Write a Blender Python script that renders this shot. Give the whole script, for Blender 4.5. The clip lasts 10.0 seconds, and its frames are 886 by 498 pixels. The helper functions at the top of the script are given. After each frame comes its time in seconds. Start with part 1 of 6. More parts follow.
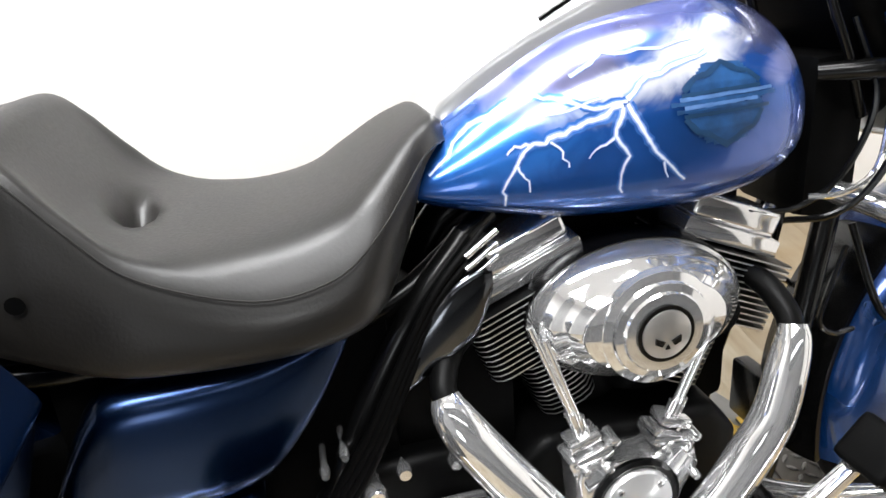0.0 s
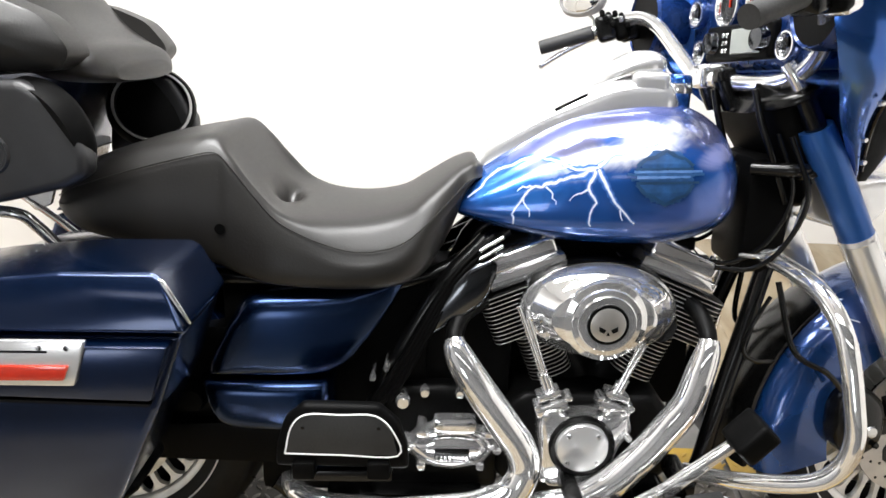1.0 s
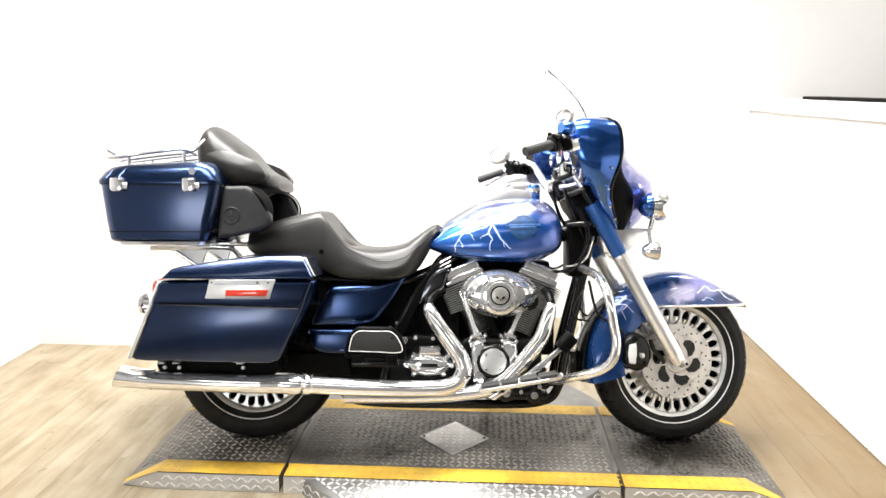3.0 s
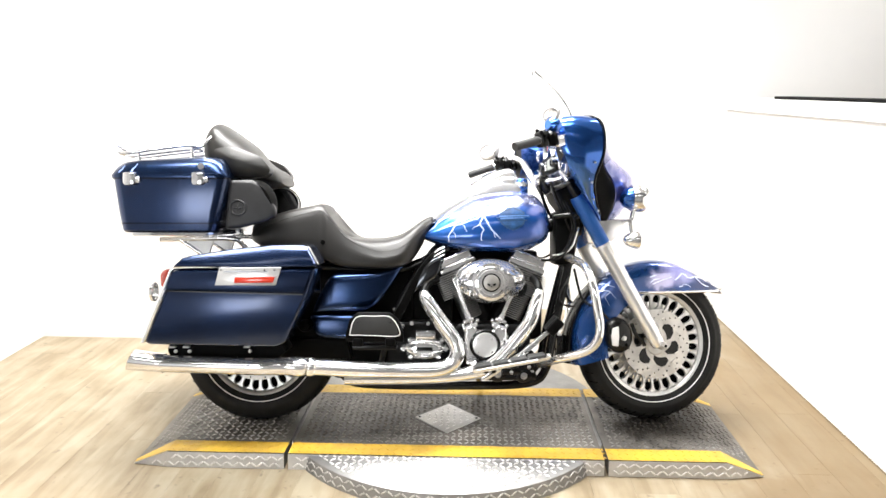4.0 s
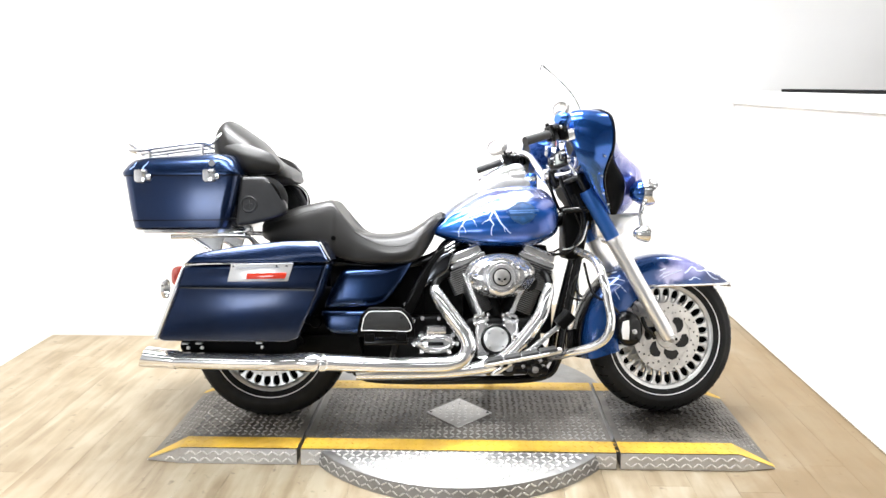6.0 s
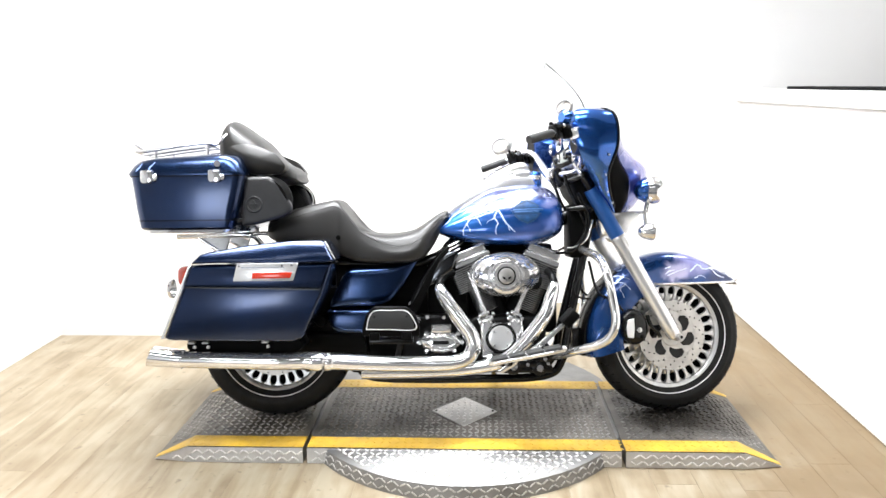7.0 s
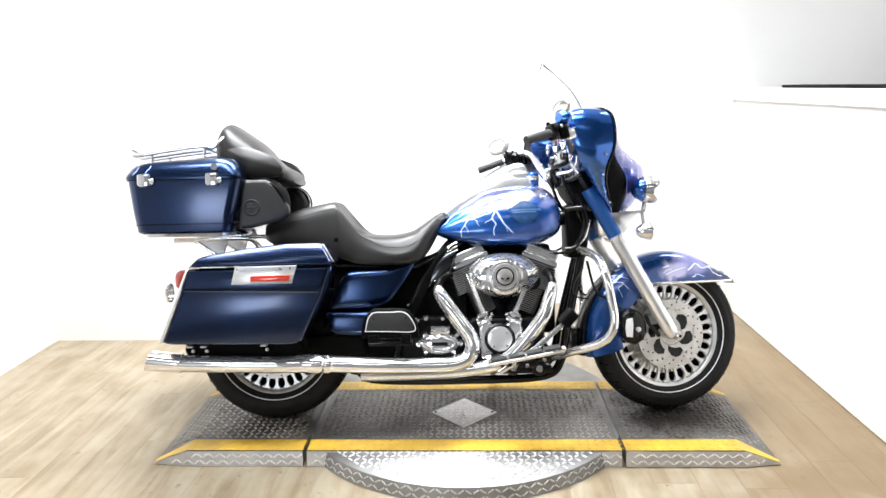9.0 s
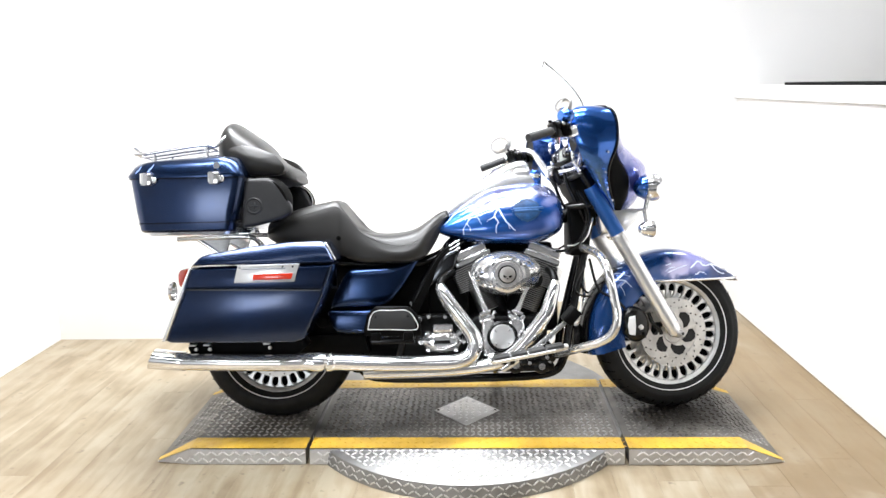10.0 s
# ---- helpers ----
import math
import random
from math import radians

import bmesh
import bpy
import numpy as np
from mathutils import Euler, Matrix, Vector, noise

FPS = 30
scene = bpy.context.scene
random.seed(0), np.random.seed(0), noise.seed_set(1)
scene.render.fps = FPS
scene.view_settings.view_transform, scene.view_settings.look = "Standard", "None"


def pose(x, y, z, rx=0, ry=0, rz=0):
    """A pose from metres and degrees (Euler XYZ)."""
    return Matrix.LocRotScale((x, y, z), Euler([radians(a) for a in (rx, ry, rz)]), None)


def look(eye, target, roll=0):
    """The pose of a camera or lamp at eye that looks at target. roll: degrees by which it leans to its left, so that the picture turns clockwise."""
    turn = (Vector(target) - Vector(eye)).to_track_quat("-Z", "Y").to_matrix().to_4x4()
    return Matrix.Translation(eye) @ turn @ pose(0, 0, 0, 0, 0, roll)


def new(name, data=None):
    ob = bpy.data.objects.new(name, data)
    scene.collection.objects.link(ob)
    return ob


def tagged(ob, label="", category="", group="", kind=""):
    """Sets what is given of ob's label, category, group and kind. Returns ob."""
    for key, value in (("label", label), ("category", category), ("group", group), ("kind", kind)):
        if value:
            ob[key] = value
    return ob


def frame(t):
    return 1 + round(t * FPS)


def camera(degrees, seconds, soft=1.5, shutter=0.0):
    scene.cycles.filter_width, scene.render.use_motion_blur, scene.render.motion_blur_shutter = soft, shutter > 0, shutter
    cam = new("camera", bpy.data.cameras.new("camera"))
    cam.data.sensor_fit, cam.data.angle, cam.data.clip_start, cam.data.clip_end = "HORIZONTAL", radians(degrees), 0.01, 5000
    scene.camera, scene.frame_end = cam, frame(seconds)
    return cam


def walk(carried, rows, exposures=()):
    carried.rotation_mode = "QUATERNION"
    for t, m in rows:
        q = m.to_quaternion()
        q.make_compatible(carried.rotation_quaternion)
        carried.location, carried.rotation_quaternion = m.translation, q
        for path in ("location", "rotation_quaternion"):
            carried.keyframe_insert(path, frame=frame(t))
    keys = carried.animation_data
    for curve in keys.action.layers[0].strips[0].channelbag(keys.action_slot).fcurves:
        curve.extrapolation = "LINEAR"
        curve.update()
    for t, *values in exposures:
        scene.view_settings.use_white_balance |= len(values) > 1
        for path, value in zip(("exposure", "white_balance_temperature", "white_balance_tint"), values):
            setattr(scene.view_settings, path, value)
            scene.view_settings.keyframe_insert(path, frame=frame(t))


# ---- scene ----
cam = camera(63.4, 10.0)
PATH = [
    (0, (-0.200, -0.714, 1.128), (0.107, 0.963, 0.082), -1.9),
    (0.5, (-0.140, -0.835, 1.213), (-0.204, 0.952, 0.319), 1.8),
    (1, (-0.100, -1.171, 1.262), (-0.134, 0.618, 0.368), 1.91),
    (1.5, (0.041, -1.584, 1.262), (-0.062, 0.263, 0.502), 0.74),
    (2, (0.061, -2.012, 1.287), (-0.045, -0.119, 0.652), -0.33),
    (2.5, (0.077, -2.370, 1.312), (-0.038, -0.440, 0.802), 0.12),
    (3, (0.104, -2.635, 1.344), (-0.009, -0.687, 0.903), 0.14),
    (4.5, (0.059, -2.814, 1.335), (0.009, -0.863, 0.898), 0.00),
    (5, (0.049, -2.798, 1.334), (0.003, -0.852, 0.878), -0.36),
    (5.5, (0.039, -2.808, 1.332), (-0.022, -0.859, 0.888), -0.34),
    (7, (0.053, -2.823, 1.329), (-0.042, -0.875, 0.884), -0.68),
    (7.5, (0.055, -2.826, 1.331), (-0.049, -0.878, 0.888), -1.02),
    (8, (0.040, -2.825, 1.336), (-0.052, -0.876, 0.897), -0.96),
    (8.5, (0.039, -2.823, 1.331), (-0.044, -0.874, 0.890), -1.08),
    (9, (0.042, -2.822, 1.328), (-0.040, -0.873, 0.887), -1.15),
    (9.5, (0.045, -2.823, 1.325), (-0.045, -0.875, 0.881), -1.36),
    (10, (0.044, -2.824, 1.324), (-0.046, -0.876, 0.881), -1.31),
]
walk(cam, [(t, look(eye, target, roll)) for t, eye, target, roll in PATH], [(0.0, -0.06, 6350, 10), (0.5, -0.14, 6400, 10), (1.0, -0.06, 6450, 10), (1.5, 0.2, 6550, 10), (2.5, 0.48, 6650, 10), (4.5, 0.64, 6500, 10), (5.5, 0.6, 6350, 10), (7.0, 0.52, 6250, 10), (10.0, 0.4, 6200, 10)])

# ---- light ----
world = bpy.data.worlds.new("world")
scene.world = world
world.use_nodes = True
world.node_tree.nodes["Background"].inputs[0].default_value = (1.0, 0.985, 0.97, 1)
world.node_tree.nodes["Background"].inputs[1].default_value = 0.05
scene.view_settings.exposure = 0.0


def ceiling_lamp(x, y, z, w, d, watts, target):
    data = bpy.data.lights.new("panel_lamp", "AREA")
    data.shape, data.size, data.size_y, data.energy = "RECTANGLE", w, d, watts
    data.color = (1.0, 0.995, 0.985)
    data.spread = radians(132)
    ob = new("panel_lamp", data)
    ob.matrix_world = look((x, y, z), target)


# ---- materials ----
def mat(name, base, rough=0.5, metal=0.0, var=0.12, scale=8.0, bump=0.0, bscale=60.0, coat=0.0, spec=0.5, second=None, fine=0.0):
    """Principled material; base varies by noise at two scales, with optional relief."""
    m = bpy.data.materials.new(name)
    m.use_nodes = True
    nt = m.node_tree
    b = nt.nodes["Principled BSDF"]
    b.inputs["Metallic"].default_value = metal
    b.inputs["Coat Weight"].default_value = coat
    b.inputs["Coat Roughness"].default_value = 0.07
    b.inputs["Specular IOR Level"].default_value = spec
    tc = nt.nodes.new("ShaderNodeTexCoord")
    n1 = nt.nodes.new("ShaderNodeTexNoise")
    n1.inputs["Scale"].default_value, n1.inputs["Detail"].default_value = scale, 6
    nt.links.new(tc.outputs["Object"], n1.inputs["Vector"])
    ramp = nt.nodes.new("ShaderNodeValToRGB")
    c2 = second if second else tuple(min(1, c * (1 + var)) for c in base)
    c1 = base if second else tuple(c * (1 - var) for c in base)
    ramp.color_ramp.elements[0].color, ramp.color_ramp.elements[1].color = (*c1, 1), (*c2, 1)
    ramp.color_ramp.elements[0].position, ramp.color_ramp.elements[1].position = 0.35, 0.65
    nt.links.new(n1.outputs["Fac"], ramp.inputs["Fac"])
    nt.links.new(ramp.outputs["Color"], b.inputs["Base Color"])
    n2 = nt.nodes.new("ShaderNodeTexNoise")
    n2.inputs["Scale"].default_value, n2.inputs["Detail"].default_value = bscale, 4
    nt.links.new(tc.outputs["Object"], n2.inputs["Vector"])
    mr = nt.nodes.new("ShaderNodeMapRange")
    mr.inputs["To Min"].default_value, mr.inputs["To Max"].default_value = max(0.0, rough * 0.8), min(1.0, rough * 1.2)
    nt.links.new(n2.outputs["Fac"], mr.inputs["Value"])
    nt.links.new(mr.outputs["Result"], b.inputs["Roughness"])
    if bump:
        bp = nt.nodes.new("ShaderNodeBump")
        bp.inputs["Strength"].default_value, bp.inputs["Distance"].default_value = bump, 0.002
        nt.links.new(n2.outputs["Fac"], bp.inputs["Height"])
        nt.links.new(bp.outputs["Normal"], b.inputs["Normal"])
    return m


WALL = mat("white_wall_paint", (0.87, 0.865, 0.855), 0.75, var=0.02, scale=1.5, bump=0.15, bscale=180)
SEAM = mat("dark_plank_seam", (0.19, 0.148, 0.095), 0.7, var=0.1)
# for an added sheet out of view that darkens what the saddlebags reflect
DARKFLOOR = mat("unseen_dark_floor", (0.045, 0.045, 0.047), 0.9, var=0.2, scale=40)
# unseen ceiling half, made dark so the saddlebags reflect less
DARKCEIL = mat("unseen_dark_ceiling", (0.05, 0.05, 0.05), 0.9, var=0.1, scale=2.0)
# unseen closing walls, their grey set to control fill and chrome reflections
DARKWALL = mat("unseen_grey_wall", (0.45, 0.45, 0.446), 0.8, var=0.1, scale=1.0)
WARMWALL = mat("warm_white_wall_paint", (0.77, 0.752, 0.725), 0.75, var=0.02, scale=1.5, bump=0.15, bscale=180)
CEIL = mat("ceiling_white", (0.80, 0.80, 0.79), 0.9, var=0.03, scale=2.0)
DECK = mat("dark_deck_plate", (0.076, 0.074, 0.071), 0.40, metal=0.4, second=(0.175, 0.160, 0.142), scale=3.0, bump=0.2, bscale=90)
WORN = mat("worn_tread_tops", (0.12, 0.11, 0.095), 0.30, metal=0.7, second=(0.40, 0.39, 0.375), scale=2.6)
ALU = mat("bare_tread_plate", (0.22, 0.218, 0.214), 0.50, metal=0.8, second=(0.31, 0.306, 0.30), scale=9, bump=0.1, bscale=150)
# same aluminium as ALU, lightened to make up for weak light on the skirts
ALUEDGE = mat("lightened_tread_plate", (0.46, 0.455, 0.45), 0.42, metal=0.75, second=(0.60, 0.595, 0.585), scale=9, bump=0.1, bscale=150)
ALUTREAD = mat("polished_tread_tops", (0.66, 0.657, 0.653), 0.30, metal=0.8, second=(0.84, 0.835, 0.83), scale=20)
YELLOW = mat("yellow_safety_paint", (0.40, 0.25, 0.035), 0.45, second=(0.60, 0.38, 0.035), scale=7, bump=0.1, bscale=120)
CHROME = mat("polished_chrome", (0.94, 0.94, 0.945), 0.065, metal=0.88, var=0.02, scale=6)
SATIN = mat("satin_aluminium", (0.74, 0.74, 0.735), 0.24, metal=1.0, var=0.05, scale=25)
FORKBLUE = mat("satin_blue_paint", (0.022, 0.108, 0.38), 0.36, metal=0.5, var=0.15, scale=6, coat=0.3)
# darker version of the fairing blue: the dash's shade is in its colour
DASHSHADE = mat("shaded_dash_blue", (0.006, 0.030, 0.135), 0.28, metal=0.5, var=0.2, scale=6, coat=0.5)
BLUE = mat("blue_metallic_paint", (0.027, 0.135, 0.52), 0.18, metal=0.85, var=0.25, scale=5, coat=1.0)
MIDBLUE = mat("deep_blue_paint", (0.0026, 0.0240, 0.090), 0.24, metal=0.96, var=0.25, scale=5, coat=0.7)
MIDBLUE.node_tree.nodes["Principled BSDF"].inputs["Coat Roughness"].default_value = 0.20
PLASTIC = mat("grey_black_plastic", (0.014, 0.014, 0.015), 0.42, var=0.15, scale=30, bump=0.1, bscale=300)
NAVY = mat("dark_blue_lacquer", (0.0020, 0.0180, 0.072), 0.22, metal=0.85, var=0.2, scale=4, coat=1.0)
NAVY.node_tree.nodes["Principled BSDF"].inputs["Coat Roughness"].default_value = 0.16
BLACK = mat("gloss_black_enamel", (0.003, 0.003, 0.003), 0.22, var=0.2, scale=20, spec=0.35)
MATT = mat("matt_black_plastic", (0.0018, 0.0018, 0.0018), 0.5, var=0.2, scale=30, bump=0.1, bscale=300, spec=0.07)
RUBBER = mat("tyre_rubber", (0.0070, 0.0070, 0.0070), 0.58, var=0.25, scale=25, bump=0.2, bscale=200, spec=0.22)
VINYL = mat("black_seat_vinyl", (0.0070, 0.0062, 0.0053), 0.43, var=0.3, scale=9, bump=0.15, bscale=260, spec=0.52)
RED = mat("red_lens", (0.50, 0.030, 0.012), 0.15, var=0.1, scale=40, coat=1.0)
CAST = mat("cast_wheel_silver", (0.72, 0.72, 0.715), 0.34, metal=0.75, var=0.08, scale=30)
STEEL = mat("worn_disc_steel", (0.56, 0.545, 0.52), 0.34, metal=0.8, var=0.12, scale=22)
GRIP = mat("grey_grip_rubber", (0.030, 0.030, 0.030), 0.6, var=0.15, scale=30, bump=0.2, bscale=250)
BRIGHT = mat("bright_plated_cover", (0.88, 0.88, 0.88), 0.18, metal=0.72, var=0.04, scale=12)
DARKCHROME = mat("smoked_chrome", (0.10, 0.105, 0.115), 0.14, metal=1.0, var=0.2, scale=12)
MIRRORGLASS = mat("mirror_glass", (0.78, 0.775, 0.765), 0.06, metal=1.0, var=0.03)
BACKGREY = mat("grey_mirror_shell", (0.36, 0.355, 0.35), 0.4, metal=0.3, var=0.08)
WHITE = mat("white_line", (0.8, 0.8, 0.8), 0.5, var=0.05)


def puffed(m, puffs, plane="xz", position=False, turn=-14, noise=16.0):
    """Lay soft irregular patches over a colour: rows of (a, b, radius a, radius b, strength, colour)."""
    nt = m.node_tree
    b = nt.nodes["Principled BSDF"]
    place = nt.nodes.new("ShaderNodeNewGeometry").outputs["Position"] if position else nt.nodes["Texture Coordinate"].outputs["Object"]
    colour = b.inputs["Base Color"].links[0].from_socket
    n = nt.nodes.new("ShaderNodeTexNoise")
    n.inputs["Scale"].default_value, n.inputs["Detail"].default_value, n.inputs["Distortion"].default_value = noise, 4, 0.9
    nt.links.new(place, n.inputs["Vector"])
    for u, v, ru, rv, strength, tint in puffs:
        mp = nt.nodes.new("ShaderNodeMapping")
        mp.vector_type = "TEXTURE"
        mp.inputs["Location"].default_value = (u, 0, v) if plane == "xz" else (u, v, 0)
        mp.inputs["Rotation"].default_value = (0, radians(turn), 0) if plane == "xz" else (0, 0, 0)
        mp.inputs["Scale"].default_value = (ru, 1000, rv) if plane == "xz" else (ru, rv, 1000)
        nt.links.new(place, mp.inputs["Vector"])
        ln = nt.nodes.new("ShaderNodeVectorMath")
        ln.operation = "LENGTH"
        nt.links.new(mp.outputs[0], ln.inputs[0])
        wob = nt.nodes.new("ShaderNodeMath")
        wob.operation = "MULTIPLY_ADD"
        wob.inputs[1].default_value = 1.5
        nt.links.new(n.outputs["Fac"], wob.inputs[0])
        nt.links.new(ln.outputs["Value"], wob.inputs[2])
        mr = nt.nodes.new("ShaderNodeMapRange")
        mr.interpolation_type = "SMOOTHERSTEP"
        mr.inputs["From Min"].default_value, mr.inputs["From Max"].default_value = 1.05, 1.95
        mr.inputs["To Min"].default_value, mr.inputs["To Max"].default_value = strength, 0.0
        nt.links.new(wob.outputs[0], mr.inputs["Value"])
        mix = nt.nodes.new("ShaderNodeMixRGB")
        mix.inputs[2].default_value = (*tint, 1)
        nt.links.new(mr.outputs["Result"], mix.inputs[0])
        nt.links.new(colour, mix.inputs[1])
        colour = mix.outputs[0]
    nt.links.new(colour, b.inputs["Base Color"])
    return m


def airbrush(name, base, puffs, rough=0.22, metal=0.55):
    """Blue lacquer with soft painted puffs."""
    return puffed(mat(name, base, rough, metal=metal, var=0.18, scale=9, coat=1.0), puffs)


# brown dirt over the middle of the deck, darker patches near the wheels
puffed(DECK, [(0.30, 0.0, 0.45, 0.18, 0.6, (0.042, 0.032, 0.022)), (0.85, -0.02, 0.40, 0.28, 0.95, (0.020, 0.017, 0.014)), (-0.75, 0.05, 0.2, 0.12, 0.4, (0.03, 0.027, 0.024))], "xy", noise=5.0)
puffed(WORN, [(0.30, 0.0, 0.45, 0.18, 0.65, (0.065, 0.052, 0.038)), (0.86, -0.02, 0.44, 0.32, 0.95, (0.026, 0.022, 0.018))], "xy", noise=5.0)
PALE, LILAC, SMOKE, SKY = (0.86, 0.88, 0.98), (0.36, 0.36, 0.72), (0.075, 0.075, 0.14), (0.035, 0.20, 0.68)
AIRTANK = airbrush("airbrushed_tank_paint", (0.013, 0.084, 0.35), [(0.0, 0.800, 0.09, 0.05, 0.8, SKY), (0.27, 0.765, 0.12, 0.05, 0.6, (0.10, 0.17, 0.52)), (0.09, 0.900, 0.12, 0.040, 0.65, (0.26, 0.27, 0.60)), (0.20, 0.930, 0.15, 0.03, 0.8, (0.11, 0.13, 0.36)),
    (0.10, 0.846, 0.085, 0.028, 0.9, (0.55, 0.64, 0.95)), (0.03, 0.852, 0.07, 0.03, 0.55, LILAC), (0.085, 0.869, 0.070, 0.016, 0.9, SMOKE), (0.14, 0.905, 0.06, 0.012, 0.7, SMOKE), (0.318, 0.906, 0.085, 0.045, 0.9, SMOKE), (0.335, 0.862, 0.05, 0.022, 0.7, (0.45, 0.47, 0.80)), (0.207, 0.880, 0.085, 0.034, 1.0, PALE), (0.15, 0.858, 0.06, 0.025, 0.9, PALE), (0.36, 0.79, 0.03, 0.06, 0.5, (0.16, 0.22, 0.58))])
AIRFENDER = airbrush("airbrushed_fender_paint", (0.007, 0.050, 0.20), [(0.90, 0.60, 0.11, 0.06, 0.9, (0.30, 0.30, 0.62)), (0.84, 0.57, 0.06, 0.05, 0.9, (0.62, 0.60, 0.88)), (0.95, 0.575, 0.05, 0.035, 0.6, (0.45, 0.45, 0.78)), (1.02, 0.56, 0.09, 0.05, 0.5, SMOKE), (0.62, 0.54, 0.10, 0.05, 0.45, (0.10, 0.16, 0.45))])
AIRSHELL = airbrush("airbrushed_fairing_paint", (0.10, 0.13, 0.40), [(0.70, 0.95, 0.10, 0.14, 0.8, (0.26, 0.26, 0.60)), (0.62, 1.05, 0.07, 0.06, 0.8, (0.50, 0.48, 0.78)), (0.60, 1.17, 0.08, 0.05, 0.7, (0.10, 0.10, 0.24))])
BOLT = mat("pale_airbrushed_bolt", (0.72, 0.80, 0.95), 0.25, var=0.05, coat=1.0)
BOLTHAZE = mat("soft_blue_airbrush", (0.045, 0.17, 0.56), 0.24, metal=0.5, var=0.2, scale=40, coat=1.0)
BOLTGLOW = mat("light_blue_airbrush", (0.26, 0.38, 0.78), 0.25, metal=0.2, var=0.15, scale=30, coat=1.0)


# ---- mesh helpers ----
def part(name, bm, material, parent=None, label="", smooth=True, sharp=40):
    bmesh.ops.recalc_face_normals(bm, faces=bm.faces)
    me = bpy.data.meshes.new(name)
    bm.to_mesh(me)
    bm.free()
    me.materials.append(material)
    if smooth:
        me.shade_smooth()
        me.set_sharp_from_angle(angle=radians(sharp))
    ob = new(name, me)
    ob.parent = parent
    if label:
        tagged(ob, label)
    return ob


def empty(name, parent=None):
    ob = new(name)
    ob.parent = parent
    ob.empty_display_size = 0.05
    return ob


def curve(pts, n=8, closed=False):
    """Catmull-Rom points through pts (tuples of any length)."""
    p = [np.array(q, float) for q in pts]
    out = []
    m = len(p)
    for i in range(m if closed else m - 1):
        if closed:
            a, b, c, d = p[i - 1], p[i], p[(i + 1) % m], p[(i + 2) % m]
        else:
            b, c = p[i], p[i + 1]
            a = p[i - 1] if i else 2 * b - c
            d = p[i + 2] if i + 2 < m else 2 * c - b
        for k in range(n):
            t = k / n
            out.append(0.5 * (2 * b + (c - a) * t + (2 * a - 5 * b + 4 * c - d) * t * t + (3 * b - a - 3 * c + d) * t ** 3))
    if not closed:
        out.append(p[-1])
    return out


def loft(rings, closed=False, caps=True, bm=None):
    bm = bm or bmesh.new()
    vs = [[bm.verts.new(tuple(v)) for v in r] for r in rings]
    n = len(vs[0])
    m = len(vs)
    for i in range(m if closed else m - 1):
        a, b = vs[i], vs[(i + 1) % m]
        for k in range(n):
            bm.faces.new((a[k], a[(k + 1) % n], b[(k + 1) % n], b[k]))
    if caps and not closed:
        bm.faces.new(vs[0])
        bm.faces.new(vs[-1])
    return bm


def tube(pts, r, n=14, seg=6, bm=None, straight=False):
    """A swept round tube; r a number or one per point."""
    rr = r if isinstance(r, (list, tuple)) else [r] * len(pts)
    q = [(*p, s) for p, s in zip(pts, rr)]
    q = [np.array(v, float) for v in q] if straight else curve(q, seg)
    up = Vector((0.123, 0.97, 0.2)).normalized()
    rings = []
    for i, v in enumerate(q):
        d = Vector((q[min(i + 1, len(q) - 1)] - q[max(i - 1, 0)])[:3]).normalized()
        x = (up - d * up.dot(d))
        x = x.normalized() if x.length > 1e-4 else d.orthogonal().normalized()
        up = x
        y = d.cross(x)
        c = Vector(v[:3])
        rings.append([c + (x * math.cos(a) + y * math.sin(a)) * v[3] for a in (2 * math.pi * k / n for k in range(n))])
    return loft(rings, bm=bm)


def lathe(profile, centre, axis="y", n=48, squash=(1, 1), bm=None, closed=False, caps=True):
    """Revolve (radius, along) pairs about an axis through centre."""
    rings = []
    for k in range(n):
        a = 2 * math.pi * k / n
        ca, sa = math.cos(a) * squash[0], math.sin(a) * squash[1]
        ring = []
        for r, h in profile:
            p = {"y": (r * ca, h, r * sa), "x": (h, r * ca, r * sa), "z": (r * ca, r * sa, h)}[axis]
            ring.append(Vector(p) + Vector(centre))
        rings.append(ring)
    bm = bm or bmesh.new()
    vs = [[bm.verts.new(v) for v in r] for r in rings]
    m = len(profile)
    for i in range(n):
        a, b = vs[i], vs[(i + 1) % n]
        for k in range(m if closed else m - 1):
            q = (a[k], a[(k + 1) % m], b[(k + 1) % m], b[k])
            bm.faces.new(q)
    if caps and not closed:
        for k in (0, m - 1):
            if profile[k][0] > 1e-6:
                bm.faces.new([v[k] for v in vs])
    bmesh.ops.remove_doubles(bm, verts=bm.verts, dist=1e-6)
    return bm


def slab(outline, y0, y1, bevel=0.0, seg=2, bm=None, shift=(0, 0)):
    """A plate with an (x, z) outline between y0 and y1; shift moves the y1 outline."""
    b = bmesh.new()
    lo = [b.verts.new((x, y0, z)) for x, z in outline]
    hi = [b.verts.new((x + shift[0], y1, z + shift[1])) for x, z in outline]
    n = len(outline)
    b.faces.new(lo)
    b.faces.new(hi)
    for k in range(n):
        b.faces.new((lo[k], lo[(k + 1) % n], hi[(k + 1) % n], hi[k]))
    if bevel:
        bmesh.ops.recalc_face_normals(b, faces=b.faces)
        bmesh.ops.bevel(b, geom=list(b.edges), offset=bevel, segments=seg, affect="EDGES", profile=0.6, clamp_overlap=True)
    return merge(bm, b)


